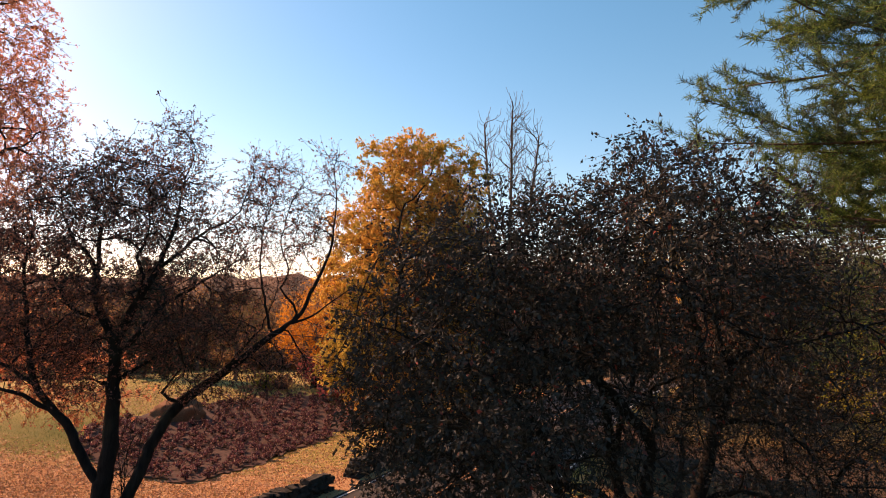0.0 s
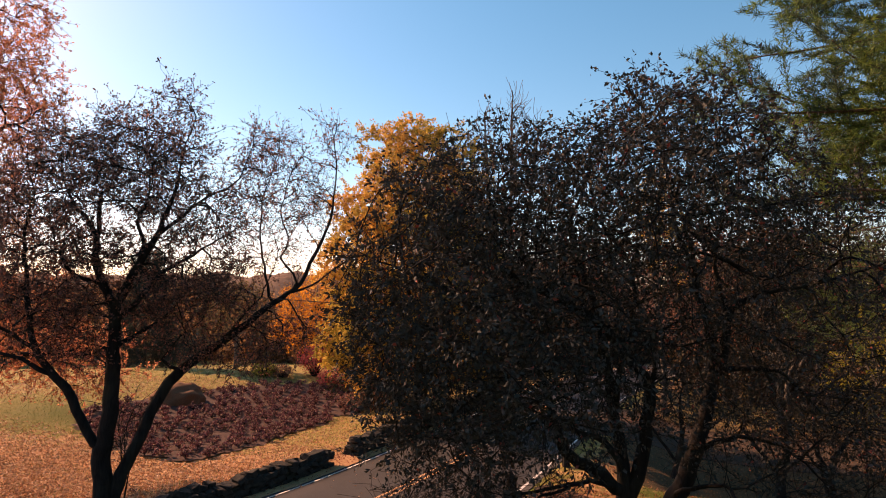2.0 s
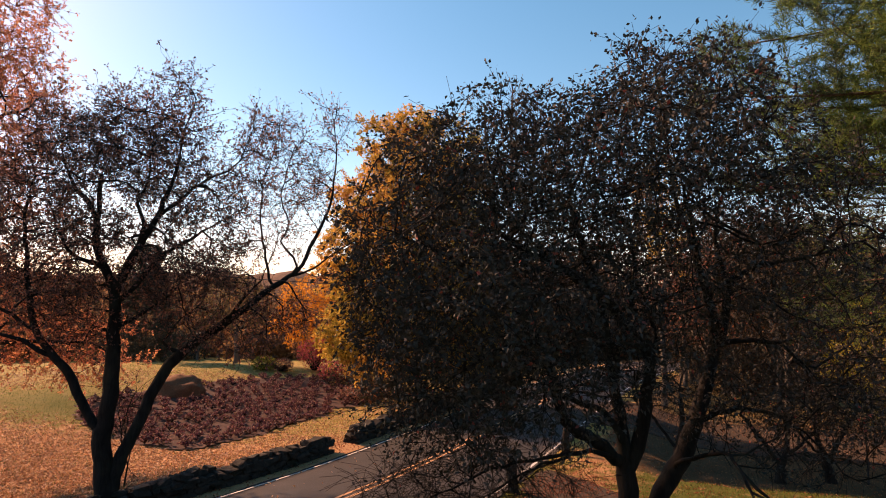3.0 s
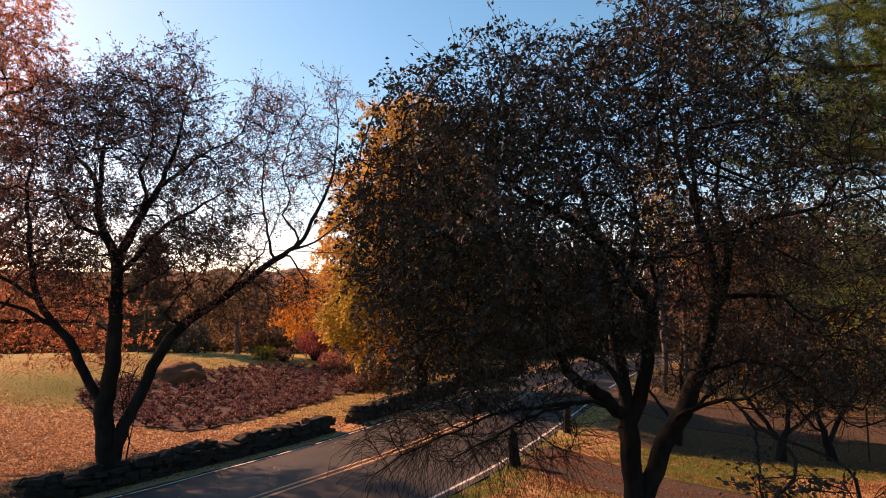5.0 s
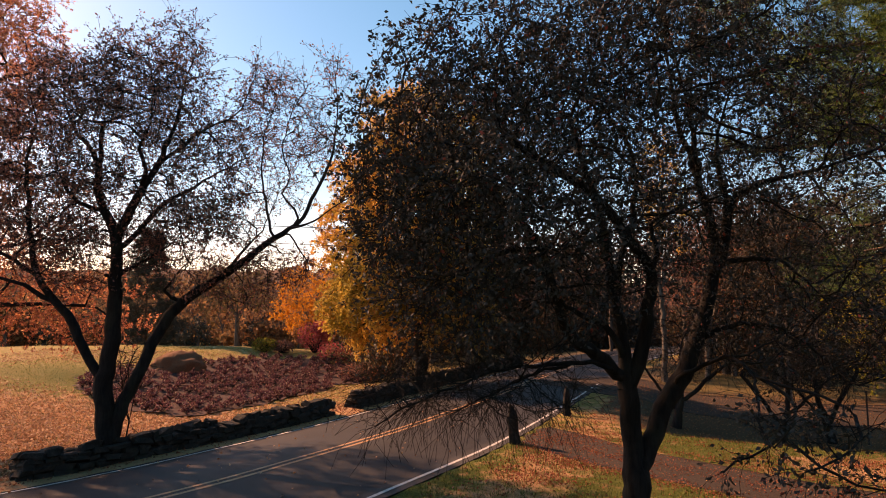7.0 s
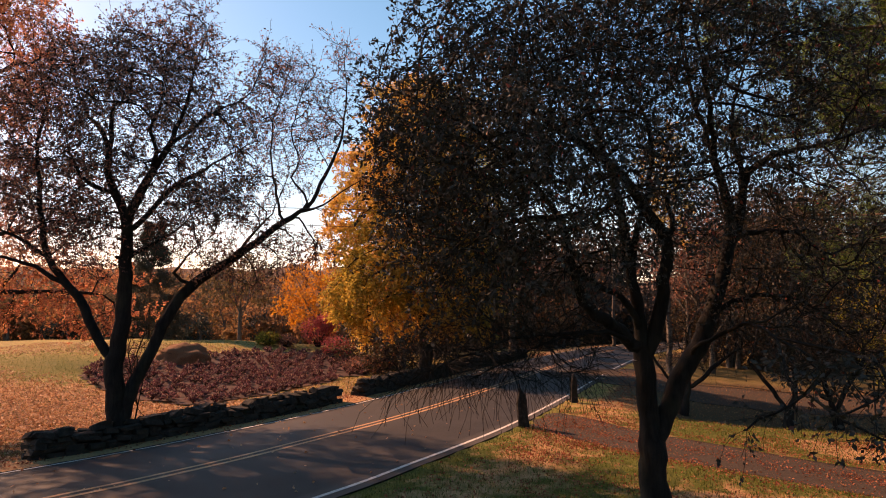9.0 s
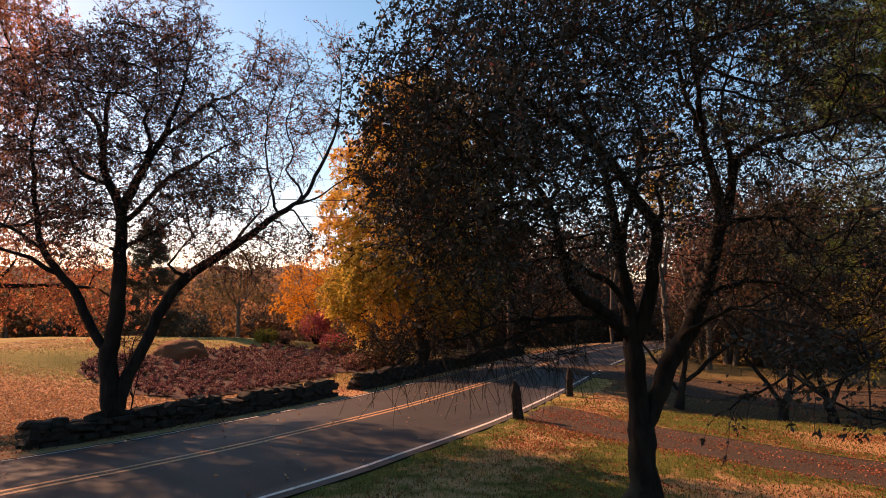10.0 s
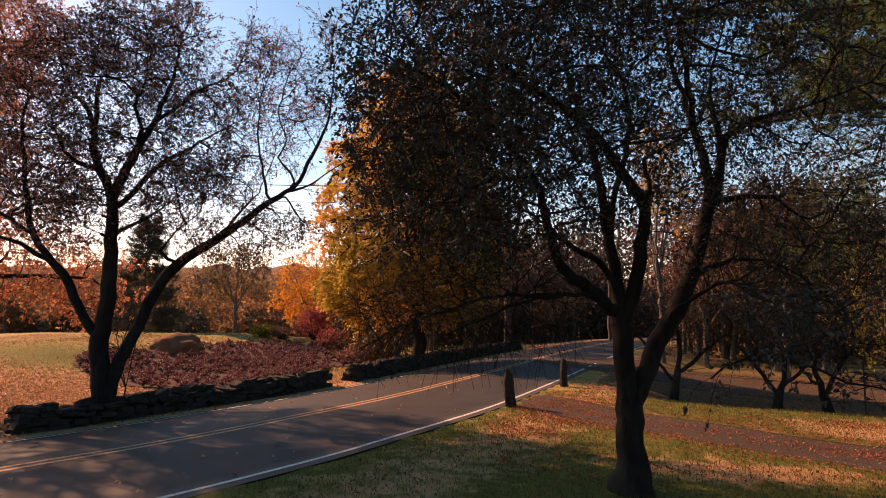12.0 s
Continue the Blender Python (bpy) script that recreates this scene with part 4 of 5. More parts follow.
B = (-20.6, 20.8, spot(-20.6, 20.8))
tree("red_maple", "tall red-orange maple in sunlight", B, [
    [(0, 0, -0.2), (0.1, 0, 2.0), (0, 0.1, 5), (0.2, 0, 9), (0.1, 0, 14), (0.3, 0, 20.5)], [(0, 0, 2.0), (2.2, -0.6, 4.2), (4.4, -1.2, 5.6), (6.0, -1.6, 5.9)], [(0, 0, 4), (2.0, -0.6, 7.5), (3.8, -1.0, 11)], [(0, 0, 3), (-2, 0, 6), (-3.4, 0, 10)],
    [(0, 0, 2.4), (2.6, 0.6, 3.6), (5.0, 1.0, 4.0), (7.4, 1.6, 3.9)]],
    # Third lobe sits mostly out of view, added to shade the lawn.
    [((1.8, 0.4, 12.5), (4.6, 3.6, 5.0), 400), ((0.6, 0.2, 18.0), (4.6, 4.0, 5.0), 460), ((-0.3, 3.2, 15.5), (4.6, 3.6, 5.0), 420), ((3.0, 0.6, 7.5), (4.2, 3.2, 2.8), 190), ((5.0, 1.0, 4.6), (3.2, 2.4, 1.5), 230), ((7.0, 1.6, 3.6), (2.0, 1.8, 1.3), 170), ((-2.5, 0, 10), (3.5, 3.5, 6), 250)],
    0.38, "red-orange maple leaves glowing against the light", RED_LEAF, BARK, 34, step=0.45, reach=3.2, kill=0.65, tip=0.012,
    twigs=4, twig_len=0.85, per_twig=26, leaf_size=0.095, thick=0.05, twig_r=0.006)


# ---- pines and conifers ----
def conifer(name, label, base, tall, spread, low, whorls, seed, mat, needle, trunk_r, lift=0.15, clump=12, shape=0.75, bunch=1.0, wide=0.038):
    """An evergreen: straight trunk, whorls of boughs with side shoots, needles in tufts."""
    rng = np.random.default_rng(seed)
    root = thing(name, base, label, "tree")
    nz = 24
    pos = [np.array([0.08 * math.sin(z * 0.7), 0.08 * math.cos(z * 0.9), z]) for z in np.linspace(-0.2, tall, nz)]
    par = list(range(-1, nz - 1))
    rad = list(np.linspace(trunk_r, 0.02, nz))
    tips, ways = [], []
    for w in range(whorls):
        z = low + (tall - low - 0.3) * ((w + rng.uniform(-0.3, 0.3)) / whorls) ** bunch
        z = max(low * 0.9, z)
        f = (z - low) / (tall - low)
        for k in range(int(rng.integers(4, 7))):
            a = rng.uniform(0, 2 * np.pi)
            ln = spread * (1 - f) ** shape * rng.uniform(0.65, 1.1) + 0.3
            d = np.array([math.cos(a), math.sin(a), 0])
            rise = lift * rng.uniform(0.4, 1.7)
            node = int(np.argmin([abs(p[2] - z) for p in pos[:nz]]))
            last, p = node, pos[node].copy()
            n = max(3, int(ln / 0.45))
            for s in range(n):
                u = (s + 1) / n
                d = unit(d + rng.normal(size=3) * 0.12)
                p = p + np.array([d[0], d[1], d[2] * 0.3 + rise * (u - 0.35)]) * ln / n
                pos.append(p)
                par.append(last)
                rad.append(0.012 + trunk_r * 0.16 * (1 - u) * ln / spread)
                last = len(pos) - 1
                if u > 0.25:
                    for sgn in (-1, 1):
                        if rng.random() > 0.85:
                            continue
                        sd = unit(d * 0.7 + sgn * np.array([-d[1], d[0], 0]) * 0.7 + [0, 0, 0.3] + rng.normal(size=3) * [0.35, 0.35, 0.55])
                        sl = (0.35 + 0.30 * ln * (1 - u * 0.6)) * rng.uniform(0.5, 1.0)
                        prev = last
                        m = max(2, int(sl / 0.28))
                        for j in range(m):
                            e = p + sd * sl * (j + 1) / m + [0, 0, 0.05 * j]
                            pos.append(e)
                            par.append(prev)
                            rad.append(0.006)
                            prev = len(pos) - 1
                            tips.append(e)
                            ways.append(sd)
                            for sg in (-1, 1):
                                td = unit(sd * 0.8 + sg * np.array([-sd[1], sd[0], 0]) * 0.7 + [0, 0, 0.2] + rng.normal(size=3) * 0.2)
                                pos.append(e + td * 0.22)
                                par.append(prev)
                                rad.append(0.004)
                                tips.append(e + td * 0.24)
                                ways.append(td)
                    tips.append(p)
                    ways.append(d)
    pos, par, rad = np.array(pos), np.array(par), np.array(rad)
    is_trunk = np.zeros(len(pos), bool)
    is_trunk[:nz] = True
    v, f = tubes(pos, par, rad, is_trunk, 10)
    part_np("trunk", v, [f], PINE_BARK, root, smooth=True)
    v, f = tubes(pos, par, rad, ~is_trunk, 4)
    tagged(part_np("boughwork", v, [f], PINE_BARK, root), kind="stuff")
    tips, ways = np.array(tips), unit(np.array(ways))
    k = clump
    i = np.repeat(np.arange(len(tips)), k)
    at = tips[i] - ways[i] * rng.uniform(0, 0.28, (len(i), 1)) + rng.normal(size=(len(i), 3)) * 0.03
    wy = unit(ways[i] * 0.7 + rng.normal(size=(len(i), 3)) * 0.75 + [0, 0, 0.15])
    ln = needle * rng.uniform(0.7, 1.2, (len(i), 1))
    side = unit(np.cross(wy, rng.normal(size=wy.shape))) * needle * wide
    vv = np.stack([at - side, at + side, at + wy * ln], 1).reshape(-1, 3)
    tagged(part_np("needlework", vv, [np.arange(len(i) * 3).reshape(-1, 3)], mat, root), kind="stuff")
    return root


conifer("pine_tree", "tall white pine with soft sunlit green needles", (14.9, 15.8, spot(14.9, 15.8)), 27.0, 8.0, 9.6, 30, 41, NEEDLE, 0.26, 0.36, 0.30, 13, 0.45, 1.3, 0.048)
conifer("pine_tree", "tall white pine with soft green needles at the drive", (19.5, 24.0, spot(19.5, 24.0)), 22.0, 6.6, 4.6, 20, 42, NEEDLE, 0.25, 0.32, 0.18, 7, 0.6)
conifer("spruce_tree", "small dark spruce behind the bed", (-26.0, 51.0, spot(-26.0, 51.0)), 10.5, 2.9, 0.4, 30, 43, DARK_NEEDLE, 0.36, 0.12, 0.02, 11)


# ---- trees at the back ----
def back_tree(name, label, place, h, w, leaf_mat, seed, leaf_size=0.25, per=6, bark=GREY_BARK, bare=0.1, low=0.35, n=360, twigs=2, trunk_r=0.16, group="", kill=0.6):
    rng = random.Random(seed)
    lines = [[(0, 0, -0.2), (0.05, 0, h * 0.2), (rng.uniform(-0.2, 0.2), 0, h * 0.5), (rng.uniform(-0.3, 0.3), 0, h * 0.85)]]
    for k in range(4):
        a = k * 1.6 + rng.uniform(0, 0.8)
        z0 = h * rng.uniform(0.18, 0.4)
        lines.append([(0.02, 0, z0), (math.cos(a) * w * 0.35, math.sin(a) * w * 0.35, z0 + h * 0.18), (math.cos(a) * w * 0.6, math.sin(a) * w * 0.6, z0 + h * 0.4)])
    mid = h * (1 + low) / 2
    return tree(name, label, place, lines, [((0, 0, mid), (w, w, h * (1 - low) / 2), int(n * 0.65)), ((rng.uniform(-w, w) * 0.3, 0, mid * 0.86), (w * 1.1, w, h * 0.22), int(n * 0.35))],
                trunk_r, "thin autumn leaves", leaf_mat, bark, seed, step=0.45, reach=3.0, kill=kill, tip=0.012, twigs=twigs, twig_len=0.8, per_twig=per,
                leaf_size=leaf_size, bare=bare, thick=0.05, twig_r=0.008, sides=7, group=group)


def at_ground(x, y):
    return (x, y, spot(x, y))


back_tree("orange_tree", "bright orange tree at the far side of the field", at_ground(-12.6, 57.0), 10.2, 4.0, ORANGE_LEAF, 51, 0.2, 16, low=0.15, n=420)
back_tree("orange_tree", "orange-yellow tree beyond the golden tree", at_ground(-7.4, 60.0), 10.6, 4.2, ORANGE_LEAF, 52, 0.2, 14, low=0.2, n=420)
back_tree("brown_tree", "half-bare reddish tree at the field edge", at_ground(-17.3, 48.6), 7.4, 2.8, FAR_LEAF, 53, 0.22, 7, GREY_BARK, 0.25, n=480, twigs=3)
back_tree("brown_tree", "half-bare brown tree at the field edge", at_ground(-40.0, 72.0), 10.5, 4.8, FAR_LEAF, 54, 0.28, 4, GREY_BARK, 0.3)
back_tree("narrow_tree", "narrow orange-brown tree behind the drive", at_ground(11.9, 33.2), 14.2, 1.35, GOLD_LEAF, 55, 0.15, 20, GREY_BARK, 0.05, 0.52, 280, 3)
back_tree("roadside_maple", "dark rust tree at the far bend of the road", at_ground(2.8, 54.0), 12.5, 4.8, RUST_LEAF, 56, 0.26, 6)
back_tree("roadside_maple", "rust-orange tree beside the far road", at_ground(16.6, 42.0), 13.0, 4.0, RUST_LEAF, 57, 0.26, 5)
back_tree("olive_tree", "dull dark green-brown tree beyond the lower path", at_ground(19.3, 35.2), 11.0, 4.0, THICKET_LEAF, 58, 0.26, 7)
back_tree("olive_tree", "yellowing tree at the lawn edge", at_ground(25.0, 30.0), 8.6, 3.6, OLIVE_LEAF, 59, 0.25, 8)
back_tree("roadside_maple", "rusty tree beside the far road", at_ground(16.0, 37.2), 9.8, 3.4, RUST_LEAF, 65, 0.22, 8)
back_tree("olive_tree", "small sunlit olive-green tree below the pine", at_ground(18.2, 24.8), 6.6, 2.3, OLIVE_LEAF, 66, 0.16, 12, low=0.2)
back_tree("sapling", "thin sapling with a few rusty leaves behind the forked tree", at_ground(-10.0, 19.0), 3.3, 0.55, RUST_LEAF, 67, 0.1, 4, BARK, 0.2, 0.3, 70, 2, 0.03, kill=0.3)
back_tree("brown_tree", "brown tree in the wood behind the road", at_ground(-2.4, 62.0), 14.5, 4.2, FAR_LEAF, 60, 0.3, 6)
back_tree("brown_tree", "tall brown tree in the wood behind the lawn", at_ground(25.0, 51.0), 15.0, 4.6, DULL_LEAF, 61, 0.3, 5)
# Two hidden oaks, added to shade the ground past the lower path.
back_tree("brown_tree", "hidden dark brown oak behind the golden tree, added for shade", at_ground(-4.8, 44.5), 14.0, 4.6, DULL_LEAF, 68, 0.24, 10)
back_tree("brown_tree", "hidden dark brown oak beside the far road, added for shade", at_ground(2.2, 47.0), 14.5, 4.4, DULL_LEAF, 69, 0.24, 10)
back_tree("dark_tree", "dense dark brown tree beyond the lower path", at_ground(17.4, 31.0), 10.5, 3.2, THICKET_LEAF, 74, 0.2, 12)
back_tree("dark_tree", "tall dull brown tree beyond the lower path", at_ground(22.8, 36.5), 14.0, 4.2, DULL_LEAF, 75, 0.22, 12)
B = at_ground(4.9, 47.6)
tree("bare_tree", "tall bare grey-stemmed tree against the sky", B, [
    [(0, 0, -0.2), (0, 0, 5), (0.1, 0, 11), (0.2, 0, 17), (0.3, 0, 24)], [(0, 0, 5), (-1.0, 0, 10), (-1.6, 0, 16), (-2.0, 0, 22)], [(0, 0, 6), (1.2, 0, 12), (2.0, 0, 17), (2.5, 0, 21)]],
    [((-1.7, 0, 18.0), (1.1, 1.2, 4.6), 150), ((0.6, 0, 18.5), (1.3, 1.3, 5.3), 190), ((2.4, 0, 16.8), (1.2, 1.2, 4.2), 130)],
    0.3, "a last few leaves", RUST_LEAF, BARE_BARK, 62, step=0.5, reach=2.4, kill=0.7, tip=0.03, droop=-0.9, twigs=2, twig_len=1.4, per_twig=0.3, leaf_size=0.12, bare=0.7, twig_r=0.018, twig_droop=-0.8, limb_r={0: (0.24, 0.06), 1: (0.18, 0.06), 2: (0.18, 0.06)})
B = at_ground(15.0, 55.0)
tree("bare_tree", "thin bare tree behind the road", B, [
    [(0, 0, -0.2), (0, 0, 4), (0.1, 0, 9), (0.2, 0, 16.5)], [(0, 0, 4), (0.9, 0, 9), (1.3, 0, 15)]],
    [((0.1, 0, 13), (1.0, 1.0, 3.6), 120), ((1.2, 0, 12.5), (0.9, 1.0, 3.0), 90)],
    0.15, "a last few leaves", RUST_LEAF, BARE_BARK, 63, step=0.5, reach=2.4, kill=0.55, tip=0.018, twigs=3, twig_len=0.9, per_twig=0.3, leaf_size=0.12, bare=0.7, twig_r=0.006, twig_droop=-0.2)


def orchard_tree(label, place, lean, seed):
    k = lean
    return tree("orchard_tree", label, place, [
        [(0, 0, -0.2), (0.05 * k, 0, 0.4), (0.22 * k, 0, 1.0), (0.35 * k, 0.1, 1.6), (0.3 * k, 0.2, 2.6)], [(0.2 * k, 0, 0.9), (0.7 * k, -0.1, 1.3), (1.4 * k, -0.2, 2.0), (2.0 * k, -0.3, 2.4)],
        [(0.1 * k, 0, 0.5), (-0.5 * k, 0.2, 1.4), (-1.1 * k, 0.3, 2.2)]],
        [((0.2, 0, 2.9), (2.0, 1.7, 1.3), 420), ((0.9 * k, 0, 2.2), (1.5, 1.2, 0.7), 130)],
        0.15, "few small dark leaves", GREEN_LEAF, BARK, seed, step=0.24, reach=1.6, kill=0.32, tip=0.006, twigs=4, twig_len=0.6, per_twig=1.6, leaf_size=0.075, bare=0.3, twig_r=0.004, sides=8, group="old orchard trees")


orchard_tree("low spreading old orchard tree below the bank", at_ground(11.4, 21.0), 1, 71)
orchard_tree("low leaning old orchard tree below the bank", at_ground(13.3, 21.3), -1, 72)
orchard_tree("low twiggy orchard tree by the lower path", at_ground(8.3, 22.2), 1, 73)


def far_woods(name, label, rows, mat, seed, leaf=0.5, fill=80):
    """A distant belt of wood: many small crowns and stems in one mass. rows: (x0, x1, y0, y1, count, low, tall)."""
    rng = np.random.default_rng(seed)
    at, wood_p, wood_q, wood_r = [], [], [], []
    for x0, x1, y0, y1, count, h0, h1 in rows:
        for k in range(count):
            x, y, h = rng.uniform(x0, x1), rng.uniform(y0, y1), rng.uniform(h0, h1)
            w, g = h * rng.uniform(0.26, 0.4), spot(x, y)
            for j in range(6):
                c = np.array([x + rng.normal() * w * 0.5, y + rng.normal() * w * 0.5, g + h * rng.uniform(0.12, 0.85)])
                at.append(blob_points([(c, (w * 0.65, w * 0.65, h * 0.22), fill)], rng))
            n = len(wood_p)
            for m, z in enumerate((-0.5, h * 0.4, h * 0.97)):
                wood_p.append((x + rng.normal() * 0.2 * m, y, z + g))
                wood_q.append(n + m - 1 if m else -1)
                wood_r.append((0.22, 0.14, 0.03)[m])
            for b in range(5):
                wood_p.append((x + rng.normal() * w * 0.7, y, g + h * rng.uniform(0.5, 0.95)))
                wood_q.append(n + 1)
                wood_r.append(0.04)
    at = np.concatenate(at)
    v, f = leaf_cloud(at, rng.normal(size=(len(at), 3)), leaf, rng, 0.7)
    ob = part_np(name, v, [f], mat)
    tagged(ob, label, "woods", kind="stuff")
    wp_, wq, wr = np.array(wood_p), np.array(wood_q), np.array(wood_r)
    v, f = tubes(wp_, wq, wr, np.ones(len(wp_), bool), 5)
    tagged(part_np("stemwork", v, [f], GREY_BARK, ob), kind="stuff")
    return ob


far_woods("far_woods", "distant belt of brown and rust autumn woodland", [(-120, -10, 80, 118, 130, 7.5, 11.5), (-160, 0, 118, 170, 70, 11, 15), (-100, -12, 72, 80, 60, 3.2, 5.6), (-120, -48, 45, 75, 30, 7, 12)], FAR_LEAF, 81, 0.52, 66)
far_woods("far_woods", "dull brown half-bare woodland beyond the drive", [(-8, 16, 66, 90, 34, 12, 16), (26, 60, 48, 56, 36, 12, 16), (14, 50, 76, 96, 40, 13, 18), (4, 22, 70, 80, 18, 14, 18), (-6, 44, 66, 73, 70, 3.0, 6.0), (36, 110, 45, 85, 50, 8, 13)], DULL_LEAF, 85, 0.5, 66)
# Added belt out of view, behind and right, to cut the sky's fill.
far_woods("unseen_woods", "unseen autumn wood behind the viewpoint, added to block skylight", [(-60, 70, -40, -16, 90, 11, 17), (30, 60, -20, 30, 30, 10, 15)], FAR_LEAF, 83, 1.1, 30)
far_woods("roadside_thicket", "dark tangled thicket along the far road", [(-6.5, -3.0, 37, 43, 9, 4, 7), (-4, 2.0, 46, 57, 13, 5, 9), (-3, 14, 60, 65, 34, 3.2, 6), (21, 38, 40, 44, 18, 2.6, 4.6), (17, 23, 39, 47, 12, 4, 7)], THICKET_LEAF, 84, 0.2, 130)
far_woods("far_thicket", "dark evergreen thicket along the far field edge", [(-50, -14, 72, 79, 28, 3.2, 5.6), (20, 44, 44, 50, 12, 2, 4)], DARK_NEEDLE, 82, 0.3, 70)


def ridge(x0, x1, y, h, seed):
    """A low wooded ridge on the horizon."""
    n, k = 160, 7
    xs = np.linspace(x0, x1, n)
    prof = np.array([noise.noise(Vector((x * 0.012, seed, 0))) * 0.3 + noise.noise(Vector((x * 0.11, seed, 1))) * 0.14 + noise.noise(Vector((x * 0.4, seed, 2))) * 0.07 for x in xs])
    v = [(x, y + j * 6, 0.9 + h * (1 + p) * math.sin(j / (k - 1) * math.pi / 2)) for x, p in zip(xs, prof) for j in range(k)]
    a = (np.arange(n - 1)[:, None] * k + np.arange(k - 1)[None]).ravel()
    ob = part_np("wooded_ridge", v, [np.stack([a, a + k, a + k + 1, a + 1], 1)], RIDGE)
    return tagged(ob, "low brown wooded ridge on the horizon", "ridge", kind="structure")


ridge(-420, 60, 190, 16.5, 4.0)
ridge(40, 420, 210, 14.0, 9.0)


# ---- posts, wires ----
def stone_post(place, h, w, turn, lean, slant, seed):
    """A rough upright slab, chipped along its edges, whose top is worn to a slanting round."""
    bm = bmesh.new()
    bmesh.ops.create_cube(bm, size=1.0)
    bmesh.ops.subdivide_edges(bm, edges=bm.edges[:], cuts=7, use_grid_fill=True)
    for v in bm.verts:
        u, side = v.co.z + 0.5, v.co.x
        shoulder = max(0.0, u - 0.72) / 0.28
        half = 1.0 - 0.16 * u - 0.34 * shoulder ** 2
        n = noise.noise(v.co * 3.2 + Vector((seed, seed, 0))) * 0.07 + noise.noise(v.co * 9.0 + Vector((0, seed, seed))) * 0.03
        bow = 0.22 * w * math.sin(u * 2.6)
        v.co = Vector((side * w * half + n * w - bow, v.co.y * w * 0.62 * half + n * w, u * h - slant * h * (side + 0.5) * shoulder - 0.12 + n * 0.3))
    bmesh.ops.bevel(bm, geom=[e for e in bm.edges if len(e.link_faces) == 2 and e.calc_face_angle(0) > 0.8], offset=0.015, segments=1, affect="EDGES")
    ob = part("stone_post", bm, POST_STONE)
    ob.matrix_basis = pose(*place, 0, lean, turn)
    return tagged(ob, "weathered dark upright stone gatepost with a worn slanting top", "gatepost", "gateposts of the drive")


stone_post(at_ground(1.93, 17.3), 1.20, 0.29, 8, -2, 0.12, 1.0)
stone_post(at_ground(4.3, 21.85), 1.14, 0.25, 20, 3, 0.16, 5.0)


def thin_post(place, h):
    bm = bmesh.new()
    bmesh.ops.create_cone(bm, cap_ends=True, segments=10, radius1=0.03, radius2=0.028, depth=h)
    bmesh.ops.translate(bm, verts=bm.verts, vec=(0, 0, h / 2 - 0.1))
    cap = bmesh.ops.create_uvsphere(bm, u_segments=10, v_segments=6, radius=0.04)
    bmesh.ops.translate(bm, verts=cap["verts"], vec=(0, 0, h - 0.1))
    ob = part("metal_post", bm, STEEL)
    ob.location = place
    return tagged(ob, "thin dark metal post at the bank", "post")


thin_post(at_ground(14.6, 21.3), 1.9)


def cable(a, b, sag, r):
    n = 40
    t = np.linspace(0, 1, n)[:, None]
    p = np.array(a) * (1 - t) + np.array(b) * t
    p[:, 2] -= (4 * sag * t * (1 - t))[:, 0]
    v, f = tubes(p, np.arange(n) - 1, np.full(n, r), np.ones(n, bool), 6)
    ob = part_np("overhead_cable", v, [f], WIRE)
    return tagged(ob, "thin black overhead cable through the trees", "cable", "overhead cables")


line = cable((-52, 27.2, 10.5), (46, 2.0, 4.5), 1.81, 0.009)
cable((-52, 27.0, 10.05), (46, 1.8, 4.05), 1.81, 0.006)
sleeve_p = np.array([(-7.95, 15.87, 6.01), (-7.9, 15.857, 6.008), (-7.55, 15.767, 5.985), (-7.5, 15.754, 5.982)])
v, f = tubes(sleeve_p, np.arange(4) - 1, np.array([0.015, 0.045, 0.045, 0.015]), np.ones(4, bool), 8)
part_np("splice_sleeve", v, [f], WIRE, line, "thick black splice sleeve on the cable")


# ---- fallen leaves, grass ----
def scatter(name, label, category, n, box, density, mat, size, seed, flat=True, lift=0.012):
    rng = np.random.default_rng(seed)
    x, y = rng.uniform(box[0], box[1], n * 6), rng.uniform(box[2], box[3], n * 6)
    ok = rng.random(n * 6) < density(x, y)
    x, y = x[ok][:n], y[ok][:n]
    s = road_side(x, y)
    z = height(x, y) + lift
    at = np.stack([x, y, z], 1)
    if flat:
        way = np.concatenate([rng.normal(size=(len(x), 2)), rng.normal(size=(len(x), 1)) * 0.25 + 0.12], 1)
        v, f = leaf_cloud(at, way, size, rng, 0.75, 0.12)
        f = [f]
    else:
        way = unit(np.stack([rng.normal(size=len(x)) * 0.35, rng.normal(size=len(x)) * 0.35, np.ones(len(x))], 1))
        side = unit(np.cross(way, rng.normal(size=way.shape))) * 0.008
        ln = size * rng.uniform(0.5, 1.3, (len(x), 1))
        v = np.stack([at - side, at + side, at + way * ln], 1).reshape(-1, 3)
        f = [np.arange(len(x) * 3).reshape(-1, 3)]
    ob = part_np(name, v, f, mat)
    return tagged(ob, label, category, kind="stuff")


def drive_drift(x, y):
    """Leaves lie between the wheel ruts and along the edges of the drive."""
    d = np.sqrt(((np.stack([x, y], 1)[:, None] - DRIVE[None, ::2]) ** 2).sum(-1).min(1))
    strip = np.exp(-(d / 0.38) ** 2) + 0.55 * np.exp(-((d - 1.45) / 0.25) ** 2) + 0.07
    return strip * (d < 1.9) * (0.5 + 0.5 * (np.sin(x * 1.1 + y * 0.7) > -0.3)) * (road_side(x, y) < -3.7)


